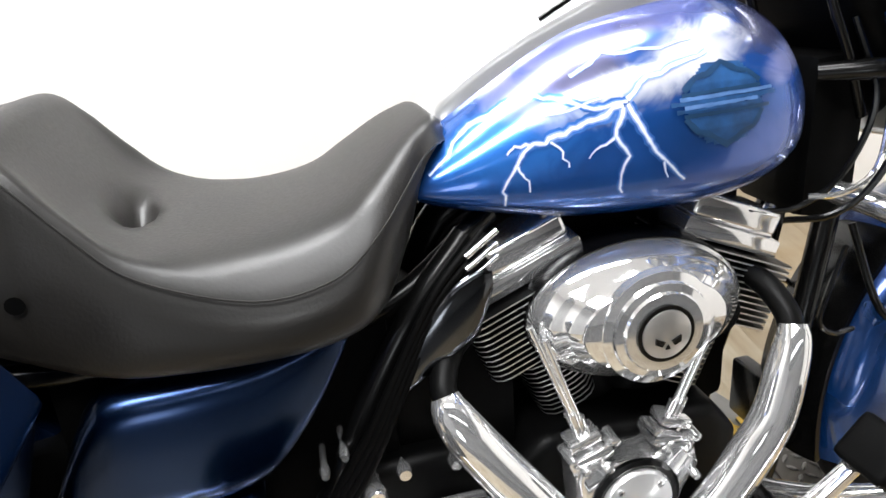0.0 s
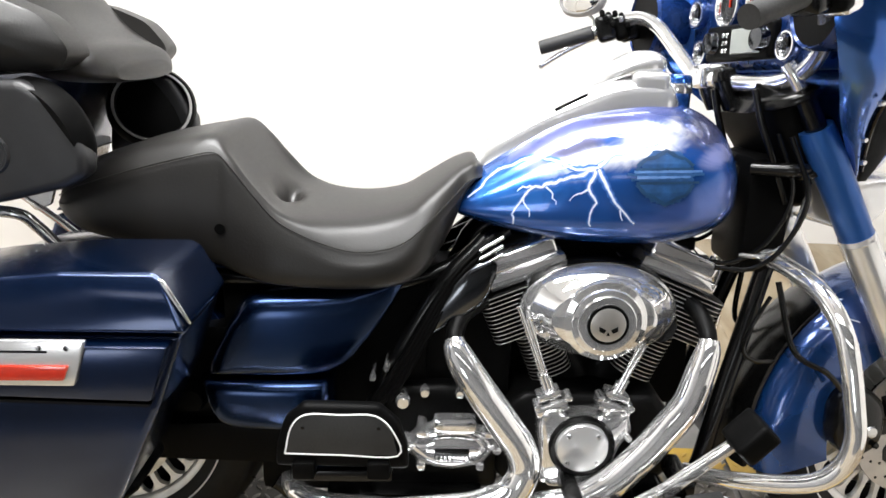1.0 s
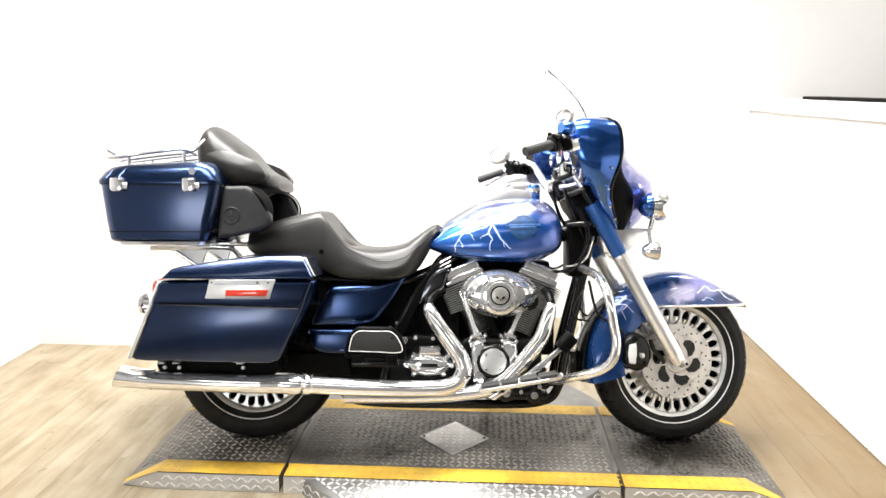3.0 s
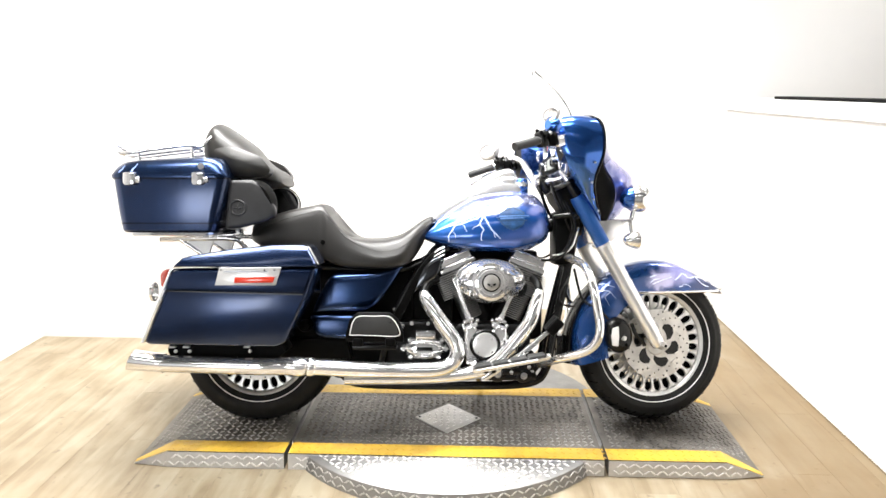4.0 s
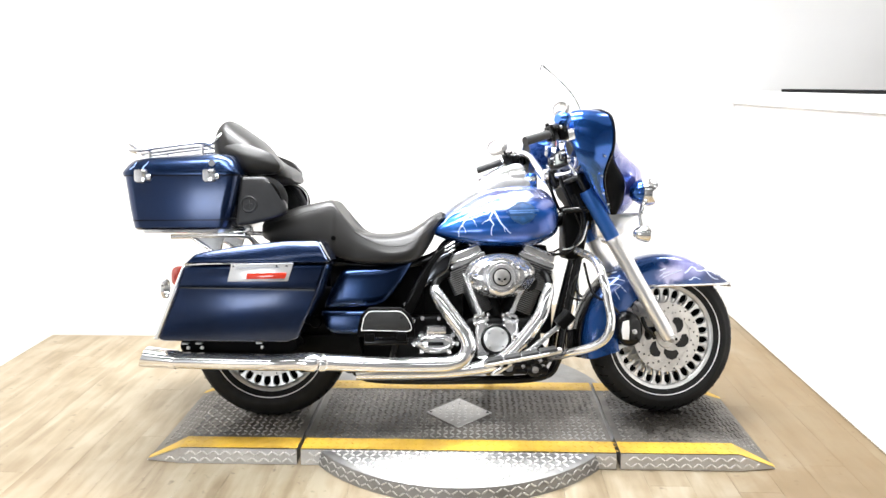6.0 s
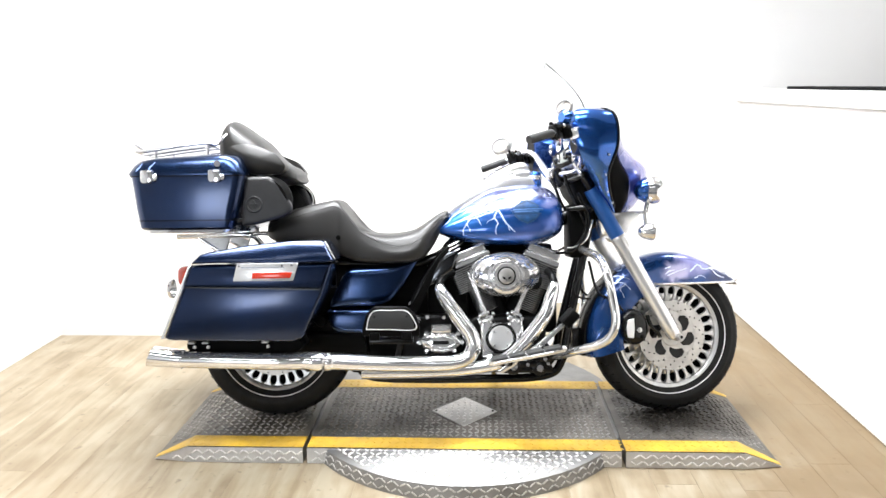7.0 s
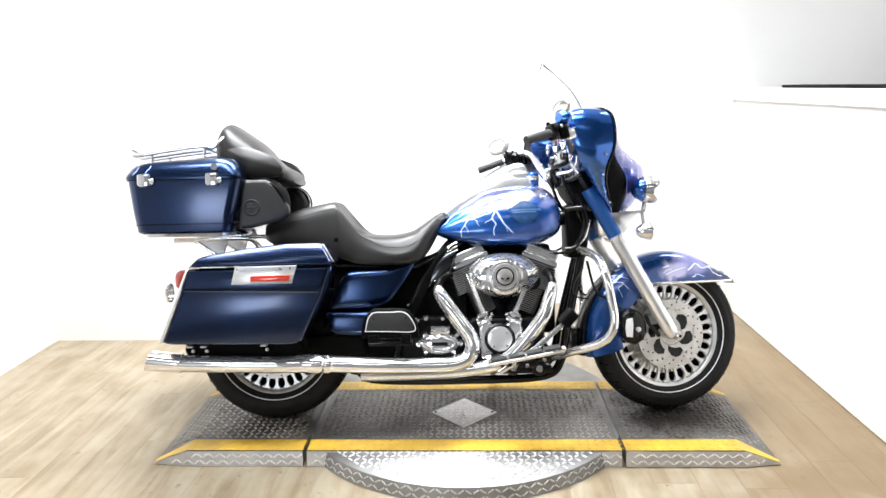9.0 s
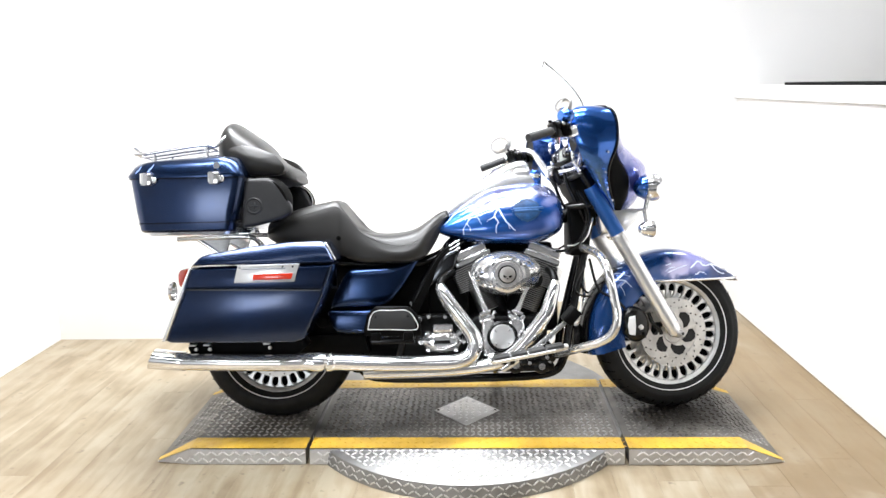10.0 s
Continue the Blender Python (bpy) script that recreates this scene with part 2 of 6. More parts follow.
def box(c, s, bevel=0.0, seg=2, m=None, bm=None):
    b = bmesh.new()
    bmesh.ops.create_cube(b, size=1)
    bmesh.ops.scale(b, vec=s, verts=b.verts)
    if bevel:
        bmesh.ops.bevel(b, geom=list(b.edges), offset=bevel, segments=seg, affect="EDGES", profile=0.6)
    if m:
        bmesh.ops.transform(b, matrix=m, verts=b.verts)
    bmesh.ops.translate(b, vec=c, verts=b.verts)
    return merge(bm, b)


def merge(bm, b):
    """Adds the mesh b to bm."""
    if bm is None:
        return b
    me = bpy.data.meshes.new("tmp")
    b.to_mesh(me)
    b.free()
    bm.from_mesh(me)
    bpy.data.meshes.remove(me)
    return bm


def rounded(outline, r, k=4):
    """The outline with its corners rounded off."""
    out = []
    m = len(outline)
    for i in range(m):
        p, a, b = Vector(outline[i]), Vector(outline[i - 1]), Vector(outline[(i + 1) % m])
        u = p + (a - p) * min(0.45, r / max(1e-6, (a - p).length))
        v = p + (b - p) * min(0.45, r / max(1e-6, (b - p).length))
        for j in range(k + 1):
            t = j / k
            out.append(tuple(u * (1 - t) ** 2 + p * 2 * t * (1 - t) + v * t * t))
    return out


def pillow(outline, y0, y1, bulge):
    """A cover with an (x, z) outline from y0 to y1, its face swelling evenly by bulge."""
    o = [np.array(p) for p in rounded(outline, 0.020, 4)]
    c = sum(o) / len(o)
    g = -1 if y1 < y0 else 1
    rings = [[(p[0], y0, p[1]) for p in o]]
    for k in (1.0, 0.985, 0.94, 0.86, 0.74, 0.58, 0.40, 0.20, 0.03):
        rings.append([(c[0] + (p[0] - c[0]) * k, y1 + g * bulge * (1 - k * k) + g * (0.006 if k < 0.99 else 0), c[1] + (p[1] - c[1]) * k) for p in o])
    return loft(rings)


def rod(a, b, r, n=12, bm=None):
    return tube([a, b], r, n=n, bm=bm, straight=True)


def superloft(rows, n=28, steps=6, power=2.4, along="x"):
    """Rows of (x, y, z, half width, half up, half down): rounded cross-sections along x."""
    rings = []
    for x, y, z, w, u, d in curve(rows, steps):
        ring = []
        for k in range(n):
            a = 2 * math.pi * k / n
            c, s = math.cos(a), math.sin(a)
            e = 2 / power
            ring.append((x, y + w * math.copysign(abs(c) ** e, c), z + (u if s > 0 else d) * math.copysign(abs(s) ** e, s)))
        rings.append(ring)
    return loft(rings)


# ---- the room ----
FLOOR, LEFT, RIGHT, BACK = -0.06, -2.36, 1.64, 1.68


def wall(name, x0, y0, z0, x1, y1, z1, m=None):
    ob = part(name, box(((x0 + x1) / 2, (y0 + y1) / 2, (z0 + z1) / 2), (x1 - x0, y1 - y0, z1 - z0)), m or WALL, smooth=False)
    return tagged(ob, kind="structure")


TOP = 3.2
wall("wall_north", LEFT - 0.1, BACK, FLOOR, 4.9, BACK + 0.1, TOP)
wall("wall_west", LEFT - 0.1, -1.6, FLOOR, LEFT, BACK, TOP, WARMWALL)
wall("wall_west_dark", LEFT - 0.1, -6.0, FLOOR, LEFT, -1.6, TOP, DARKWALL)
tagged(wall("wall_north_jog", LEFT, 1.02, FLOOR, -1.765, BACK, TOP, WARMWALL), "white painted wall box jutting out of the corner")
wall("wall_south", LEFT - 0.1, -6.1, FLOOR, 5.0, -6.0, TOP, DARKWALL)
wall("wall_east", 4.9, -1.6, FLOOR, 5.0, BACK + 0.1, TOP)
wall("wall_east_dark", 4.9, -6.0, FLOOR, 5.0, -1.6, TOP, DARKWALL)
wall("partition", RIGHT, -1.6, FLOOR, RIGHT + 0.09, BACK, 1.29, WARMWALL)
ceil = part("ceiling", box(((LEFT + 5) / 2, 0.85, TOP + 0.05), (5.2 - LEFT, 4.8, 0.1)), CEIL, smooth=False)
# added dark ceiling out of view, holds back bounce light on the bike
dark = part("ceiling_unseen_dark", box(((LEFT + 5) / 2, -3.85, TOP + 0.05), (5.2 - LEFT, 4.6, 0.1)), DARKCEIL, smooth=False)
tagged(dark, kind="structure")
tagged(ceil, kind="structure")
part_cap = part("trim", box((RIGHT + 0.045, -0.3, 1.297), (0.11, 2.6, 0.014), 0.003), MATT, smooth=False)
tagged(part_cap, "dark cap strip along the top of the white partition", kind="structure")

tagged(part("trim", box((RIGHT - 0.002, 0.04, FLOOR + 0.002), (0.004, 3.26, 0.004)), SEAM, smooth=False), "thin brown joint along the foot of the partition", kind="structure")
tagged(part("ledge", box((RIGHT - 0.008, 0.04, 1.252), (0.016, 3.27, 0.072), 0.003), WALL, smooth=False), "white ledge board along the top of the partition", kind="structure")

# ---- the turntable and the platform ----
def tread_field(inside, z_of, pitch, size, tilt=(0, 0)):
    """Raised diagonal treads of a tread plate, in alternating directions, wherever inside(x, y)."""
    bm = bmesh.new()
    L, W, H = size
    x = -1.3
    i = 0
    while x < 1.3:
        y = -0.75
        j = 0
        while y < 0.4:
            if inside(x, y):
                a = radians(45 if (i + j) % 2 else -45)
                ca, sa = math.cos(a), math.sin(a)
                base, top = [], []
                for u, v in ((-L, 0), (-L * 0.5, -W), (L * 0.5, -W), (L, 0), (L * 0.5, W), (-L * 0.5, W)):
                    px, py = x + u * ca - v * sa, y + u * sa + v * ca
                    base.append(bm.verts.new((px, py, z_of(px, py))))
                    qx, qy = x + 0.6 * (u * ca - v * sa), y + 0.6 * (u * sa + v * ca)
                    top.append(bm.verts.new((qx, qy, z_of(qx, qy) + H)))
                bm.faces.new(top)
                for q in range(6):
                    bm.faces.new((base[q], base[(q + 1) % 6], top[(q + 1) % 6], top[q]))
            y += pitch
            j += 1
        x += pitch
        i += 1
    return bm


YF, YB, XL, XR = -0.373, 0.265, -1.05, 1.035
XLO, XRO = -1.185, 1.175
MIDY = (YF + YB) / 2

turntable = empty("turntable")
turntable.location = (0, 0.060, FLOOR)
tagged(turntable, "round bare metal tread-plate turntable base flat on the floor", "turntable")
RT = 0.674
part("disc", lathe([(0, 0), (RT + 0.014, 0), (RT + 0.008, 0.03), (RT + 0.002, 0.053), (RT - 0.003, 0.056), (0, 0.056)], (0, 0, 0), "z", 96), ALU, turntable)
trd = part("tread_bar", tread_field(lambda x, y: x * x + (y - 0.0) ** 2 < (RT - 0.02) ** 2 and y < -0.40, lambda x, y: 0.056, 0.026, (0.0150, 0.0044, 0.0028)), ALUTREAD, turntable, smooth=False)
rimb = bmesh.new()
for k in range(84):
    a = math.pi + math.pi * (k + 0.5) / 84
    for j, z in enumerate((0.014, 0.038)):
        rr = RT + 0.0135 - 0.010 * z / 0.05
        box((rr * math.cos(a + 0.01 * j), rr * math.sin(a + 0.01 * j), z), (0.024, 0.004, 0.0058), 0.001, 1, pose(0, 0, 0, 0, 0, math.degrees(a) + 90) @ pose(0, 0, 0, 0, 35 if (k + j) % 2 else -35, 0), rimb)
tagged(part("tread_bar", rimb, ALUEDGE, turntable, smooth=False), "raised treads on the rim", kind="stuff")
tagged(trd, "raised diagonal treads", kind="stuff")

platform = empty("motorcycle_platform")
platform.location = (0, 0, FLOOR)
tagged(platform, "dark tread-plate display platform with yellow painted edges on a turntable", "platform")


def deck_piece(name, x0, x1, ramp=0):
    """One of three deck plates; ramp -1 or 1 gives it a sloping end."""
    z0, z1 = 0.004, -FLOOR
    bm = bmesh.new()
    t = 0.10
    if ramp == 0:
        top = [(x0, YF), (x1, YF), (x1, YB), (x0, YB)]
        bot = [(x0, YF - 0.008), (x1, YF - 0.008), (x1, YB + 0.008), (x0, YB + 0.008)]
        v = [bm.verts.new((x, y, z1)) for x, y in top] + [bm.verts.new((x, y, z0)) for x, y in bot]
        for f in ((0, 1, 2, 3), (7, 6, 5, 4), (0, 4, 5, 1), (1, 5, 6, 2), (2, 6, 7, 3), (3, 7, 4, 0)):
            bm.faces.new([v[k] for k in f])
    else:
        e = XLO if ramp < 0 else XRO
        s, m = (x1, x0) if ramp < 0 else (x0, x1)
        top = [(s, YF), (m, YF), (m, YB), (s, YB)]
        v = [bm.verts.new((x, y, z1)) for x, y in top]
        v += [bm.verts.new(p) for p in ((s, YF - 0.008, z0), (m, YF - 0.008, z0), (e, YF + 0.012, z0), (e, YB - 0.012, z0), (m, YB + 0.008, z0), (s, YB + 0.008, z0))]
        for f in ((0, 1, 2, 3), (1, 6, 7, 2), (0, 4, 5, 1), (1, 5, 6), (2, 7, 8), (3, 2, 8, 9), (0, 3, 9, 4), (4, 9, 8, 7, 6, 5)):
            bm.faces.new([v[k] for k in f])
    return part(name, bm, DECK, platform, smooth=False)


JL, JR, GAP = -0.598, 0.595, 0.008
for x0, x1, r in ((XL, JL - GAP, -1), (JL + GAP, JR - GAP, 0), (JR + GAP, XR, 1)):
    deck_piece("deck_plate", x0, x1, r)
    zt = -FLOOR
    # bare metal skirt, 2 mm proud
    sk = bmesh.new()
    e = XLO if r < 0 else XRO
    yf = YF - 0.003
    if r == 0:
        q = [(x0, yf, zt - 0.001), (x1, yf, zt - 0.001), (x1, yf - 0.008, 0.002), (x0, yf - 0.008, 0.002)]
    else:
        s, m_ = (x1, x0) if r < 0 else (x0, x1)
        q = [(s, yf, zt - 0.001), (m_, yf, zt - 0.001), (m_, yf - 0.008, 0.002), (s, yf - 0.008, 0.002)]
    vs = [sk.verts.new(p) for p in q] + [sk.verts.new((x, y - 0.002, z)) for x, y, z in q]
    n = len(q)
    sk.faces.new(vs[n:])
    for k in range(n):
        sk.faces.new((vs[k], vs[(k + 1) % n], vs[n + (k + 1) % n], vs[n + k]))
    if r:
        tri = [(m_, yf, zt - 0.001), (e, YF + 0.006, 0.004), (m_, yf - 0.008, 0.002)]
        lo = [sk.verts.new((x, y - 0.0022, z)) for x, y, z in tri]
        hi = [sk.verts.new((x, y + 0.01, z)) for x, y, z in tri]
        sk.faces.new(lo)
        for k in range(3):
            sk.faces.new((lo[k], lo[(k + 1) % 3], hi[(k + 1) % 3], hi[k]))
    part("skirt", sk, ALUEDGE, platform, "bare metal tread-plate skirt", smooth=False)
    # yellow stripes
    for ya, yb in ((YF - 0.001, YF + 0.083), (YB - 0.085, YB + 0.001)):
        bm = bmesh.new()
        zz = zt + 0.0025
        inner = yb if ya < 0 else ya
        outer = ya if ya < 0 else yb
        q = [(x0, outer, zz), (x1, outer, zz), (x1, inner, zz), (x0, inner, zz)]
        vs = [bm.verts.new(p) for p in q]
        bm.faces.new(vs)
        if r:
            m_ = x0 if r < 0 else x1
            tip = (e, (YF + 0.010) if ya < 0 else (YB - 0.010), 0.0065)
            tip2 = (e, (YF + 0.035) if ya < 0 else (YB - 0.035), 0.0065)
            i0, i1 = (0, 3) if r < 0 else (1, 2)
            a, b2 = bm.verts.new(tip), bm.verts.new(tip2)
            bm.faces.new((vs[i0], a, b2, vs[i1]))
        part("yellow_stripe", bm, YELLOW, platform, "worn yellow safety paint", smooth=False)


def deck_z(x, y):
    z = -FLOOR
    if x < XL:
        z = 0.004 + (-FLOOR - 0.004) * (x - XLO) / (XL - XLO)
    if x > XR:
        z = 0.004 + (-FLOOR - 0.004) * (XRO - x) / (XRO - XR)
    return z + 0.0005


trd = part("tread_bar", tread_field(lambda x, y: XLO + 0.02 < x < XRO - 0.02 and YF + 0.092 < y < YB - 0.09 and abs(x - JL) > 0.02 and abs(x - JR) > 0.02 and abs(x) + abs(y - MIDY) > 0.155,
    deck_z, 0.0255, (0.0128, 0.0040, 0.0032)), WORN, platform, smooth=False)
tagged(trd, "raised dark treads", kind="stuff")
# treads of the yellow stripe and of the skirt
trd = part("tread_bar", tread_field(lambda x, y: XL < x < XR and (YF + 0.008 < y < YF + 0.078 or YB - 0.08 < y < YB - 0.005), lambda x, y: -FLOOR + 0.003, 0.030, (0.012, 0.0032, 0.0015)), YELLOW, platform, smooth=False)
tagged(trd, "raised yellow treads", kind="stuff")
bm = bmesh.new()
x = XLO + 0.06
i = 0
while x < XRO - 0.05:
    for j, z in enumerate((0.017, 0.042)):
        if (x < XL and z > 0.03 * (x - XLO) / (XL - XLO) + 0.002) or (x > XR and z > 0.03 * (XRO - x) / (XRO - XR) + 0.002) or abs(x - JL) < 0.03 or abs(x - JR) < 0.03:
            continue
        box((x + 0.012 * j, YF - 0.0055 - 0.008 * (1 - z / 0.06) + (0.02 * max(0, (x - XR) / (XRO - XR), (XL - x) / (XL - XLO))), z), (0.024, 0.005, 0.0062), 0.0015, 1, pose(0, 0, 0, 0, -38 if (i + j) % 2 else 38, 0), bm)
    x += 0.0225
    i += 1
tagged(part("tread_bar", bm, ALUTREAD, platform, smooth=False), "raised bare treads", kind="stuff")
# diamond shaped cover plate let into the deck
b = bmesh.new()
d = 0.137
vs = [b.verts.new((x, y, -FLOOR + 0.0015)) for x, y in ((0, MIDY - d), (d, MIDY), (0, MIDY + d), (-d, MIDY))]
up = [b.verts.new((v.co.x * 0.985, MIDY + (v.co.y - MIDY) * 0.985, -FLOOR + 0.004)) for v in vs]
b.faces.new(up)
for k in range(4):
    b.faces.new((vs[k], vs[(k + 1) % 4], up[(k + 1) % 4], up[k]))
hatch = part("hatch_plate", b, ALUEDGE, platform, "bare metal diamond-shaped hatch plate", smooth=False)
tagged(part("tread_bar", tread_field(lambda x, y: abs(x) + abs(y - MIDY) < 0.118, lambda x, y: -FLOOR + 0.004, 0.026, (0.0115, 0.0034, 0.0020)), ALUTREAD, hatch, smooth=False), kind="stuff")
for sx in (-1, 1):
    part("screw", lathe([(0.005, 0), (0.005, 0.002), (0, 0.003)], (sx * 0.118, MIDY, -FLOOR + 0.004), "z", 10), MATT, hatch)

# ---- the motorcycle ----
bike = empty("touring_motorcycle")
bike.matrix_world = Matrix.Translation((0.017, -0.04, 0.0)) @ pose(0, 0, 0, 0, 0, 3.0) @ pose(0, 0, 0, -10.5, 0, 0)
tagged(bike, "blue full-dress touring motorcycle with airbrushed lightning, leaning on its side stand", "motorcycle")
STEER, RAKE = 8.0, 26.0
HEAD = Vector((0.555, 0, 0.86))
AXIS = Vector((-math.sin(radians(RAKE)), 0, math.cos(radians(RAKE))))
TURNED = Matrix.Translation(HEAD) @ Matrix.Rotation(radians(STEER), 4, AXIS) @ Matrix.Translation(-HEAD)


def wheel(name, cx, r_rim, tyre_w, tyre_r, turned, slots=26, shade_r=0.134):
    """A cast slotted wheel with its tyre, resting on the ground below (cx, 0)."""
    w = empty(name, bike)
    w.matrix_basis = (TURNED if turned else Matrix.Identity(4)) @ Matrix.Translation((cx, 0, tyre_r))
    h = tyre_w / 2
    prof = [(r_rim - 0.012, -h * 0.62), (r_rim + 0.012, -h * 0.80), (r_rim + 0.045, -h * 0.99), (tyre_r - 0.04, -h * 0.93), (tyre_r - 0.018, -h * 0.78), (tyre_r - 0.004, -h * 0.4), (tyre_r, 0)]
    prof = curve(prof, 4)
    prof = [tuple(p) for p in prof] + [(p[0], -p[1]) for p in reversed(prof[:-1])]
    tyre = part("tyre", lathe(prof, (0, 0, 0), "y", 96, caps=False), RUBBER, w, "worn black tyre with a thin white line")
    part("white_line", lathe([(r_rim + 0.0250, -h * 0.905), (r_rim + 0.0252, -h * 0.930), (r_rim + 0.0280, -h * 0.945), (r_rim + 0.0284, -h * 0.925)], (0, 0, 0), "y", 96, caps=False), WHITE, tyre)
    # tread grooves: dark sipes on the shoulder
    bm = bmesh.new()
    for k in range(44):
        for s in (-1, 1):
            a = 2 * math.pi * (k + 0.25 * s) / 44
            m = Matrix.Rotation(-a, 4, "Y") @ pose(tyre_r - 0.0150, s * h * 0.66, 0, 0, 0, 0) @ pose(0, 0, 0, 0, 0, s * 38) @ pose(0, 0, 0, 25 * s, 0, 0)
            box((0, 0, 0), (0.005, 0.036, 0.004), 0, 1, m, bm)
    tagged(part("groove", bm, BLACK, tyre, smooth=False), kind="stuff")
    hw = h * 0.72
    rp = [(r_rim - 0.013, -hw * 0.74), (r_rim - 0.011, -hw * 0.90), (r_rim - 0.006, -hw), (r_rim + 0.004, -hw * 1.05), (r_rim + 0.008, -hw), (r_rim - 0.004, -hw * 0.8), (r_rim - 0.016, 0)]
    rp = rp + [(r, -y) for r, y in reversed(rp[:-1])]
    rim = part("rim", lathe(rp, (0, 0, 0), "y", 96, closed=True), CAST, w, "silver cast rim")
    r0, r1 = 0.105, r_rim - 0.012
    meshes = {}
    for k in range(slots):
        a = 2 * math.pi * k / slots
        for s in (-1, 1):
            if k == 0:
                b = bmesh.new()
                pts = []
                for t_, wd in ((0, 0.022), (0.30, 0.030), (0.40, 0.024), (0.50, 0.014), (0.70, 0.012), (0.82, 0.0135), (0.90, 0.020), (0.95, 0.031), (1.0, 0.050)):
                    pts.append((r0 + (r1 - r0) * t_, wd, s * hw * (0.62 + 0.18 * t_)))
                v = []
                for r, wd, y in pts:
                    v.append([b.verts.new((r, y - 0.008 * s * q1, wd * q)) for q, q1 in ((-0.42, 0), (0.42, 0), (0.62, 1), (-0.62, 1))])
                for i in range(len(pts) - 1):
                    for q in range(4):
                        b.faces.new((v[i][q], v[i][(q + 1) % 4], v[i + 1][(q + 1) % 4], v[i + 1][q]))
                ob = part("spoke", b, CAST, w)
                meshes[s] = ob.data
            else:
                ob = new("spoke", meshes[s])
                ob.parent = w
            ob.matrix_basis = Matrix.Rotation(-a, 4, "Y")
    # black band and ring put the shade of the open slots into the wheel
    part("rim_shade", lathe([(r_rim - 0.0165, -hw * 0.70), (r_rim - 0.0165, hw * 0.70), (r_rim - 0.0155, hw * 0.70), (r_rim - 0.0155, -hw * 0.70)], (0, 0, 0), "y", 72, closed=True), BLACK, w)
    part("slot_shade", lathe([(shade_r, -0.004), (r_rim - 0.0165, -0.004), (r_rim - 0.0165, 0.004), (shade_r, 0.004)], (0, 0, 0), "y", 72, closed=True), MATT, w, "black ring standing in for the shade behind the spokes")
    part("hub", lathe([(0.0, -hw * 0.95), (0.03, -hw * 0.95), (0.035, -hw * 0.8), (0.042, -hw * 0.30), (0.106, -hw * 0.30), (0.112, -hw * 0.60), (0.130, -hw * 0.62), (0.136, -hw * 0.56), (0.136, hw * 0.56), (0.130, hw * 0.62), (0.112, hw * 0.60), (0.035, hw * 0.8), (0.03, hw * 0.95), (0, hw * 0.95)], (0, 0, 0), "y", 64), CAST, w)
    part("hub_recess", lathe([(0.045, -hw * 0.33), (0.104, -hw * 0.33), (0.104, -hw * 0.31), (0.045, -hw * 0.31)], (0, 0, 0), "y", 48, closed=True), BLACK, w)
    return w, h


def rotor(w, y, r=0.141):
    """A drilled brake disc on a pale carrier that has curved slots."""
    rt = part("brake_disc", lathe([(0.100, y - 0.0025), (r, y - 0.0025), (r, y + 0.0025), (0.100, y + 0.0025)], (0, 0, 0), "y", 72, closed=True), STEEL, w, "drilled steel brake disc")
    bm = bmesh.new()
    for k in range(42):
        a = 2 * math.pi * k / 42
        rr = r - (0.009, 0.022, 0.035)[k % 3]
        lathe([(0.0, y - 0.0032), (0.0032, y - 0.0032), (0.0032, y - 0.002)], (rr * math.cos(a), 0, rr * math.sin(a)), "y", 8, bm=bm)
    tagged(part("hole", bm, BLACK, rt, smooth=False), kind="stuff")
    part("carrier", lathe([(0.020, y - 0.006), (0.042, y - 0.006), (0.046, y - 0.001), (0.0995, y - 0.001), (0.0995, y + 0.003), (0.020, y + 0.003)], (0, 0, 0), "y", 64, closed=True), STEEL, rt)
    for k in range(6):
        a0 = 2 * math.pi * (k + 0.3) / 6
        arc = [(0.047 + 0.020 * u, a0 + 0.86 * u) for u in (0, 0.25, 0.5, 0.75, 1)]
        q = [(m * math.cos(a), m * math.sin(a)) for m, a in arc] + [((m + 0.040 * math.sin(math.pi * (0.15 + 0.7 * i / 4))) * math.cos(a), (m + 0.040 * math.sin(math.pi * (0.15 + 0.7 * i / 4))) * math.sin(a)) for i, (m, a) in reversed(list(enumerate(arc)))]
        part("slot", slab(q, y - 0.0022, y - 0.0005, bm=None), BLACK, rt, smooth=False)
        a = a0 + 0.95
        part("rivet", lathe([(0, y - 0.007), (0.006, y - 0.006), (0.007, y)], (0.103 * math.cos(a), 0, 0.103 * math.sin(a)), "y", 12), STEEL, rt)


front, fh = wheel("front_wheel", 0.820, 0.212, 0.126, 0.313, True, 28, 0.168)
rotor(front, -0.072)
rotor(front, 0.072)
rear, rh = wheel("rear_wheel", -0.785, 0.204, 0.170, 0.318, False, 28)
rotor(rear, -0.085)
part("axle_end", lathe([(0.0, -0.160), (0.011, -0.160), (0.013, -0.156), (0.013, -0.146), (0.017, -0.146), (0.017, -0.13), (0.012, -0.10), (0.012, 0.12), (0, 0.12)], (0, 0, 0), "y", 6), STEEL, front)
part("axle_bore", lathe([(0, -0.1606), (0.006, -0.1606), (0.006, -0.159)], (0, 0, 0), "y", 12), BLACK, front)


# fuel tank
def tank_body(rows, n=44, steps=8):
    """Rows of (x, z, half width, up, down): a rounded back over a flatter, squarer underside."""
    rings = []
    for x, z, w, u, d in curve(rows, steps):
        ring = []
        for k in range(n):
            a = 2 * math.pi * k / n
            c, q = math.cos(a), math.sin(a)
            e = 2 / 2.15 if q > 0 else 2 / 2.7
            ring.append((x, w * math.copysign(abs(c) ** e, c), z + (u if q > 0 else d) * math.copysign(abs(q) ** e, q)))
        rings.append(ring)
    return loft(rings)


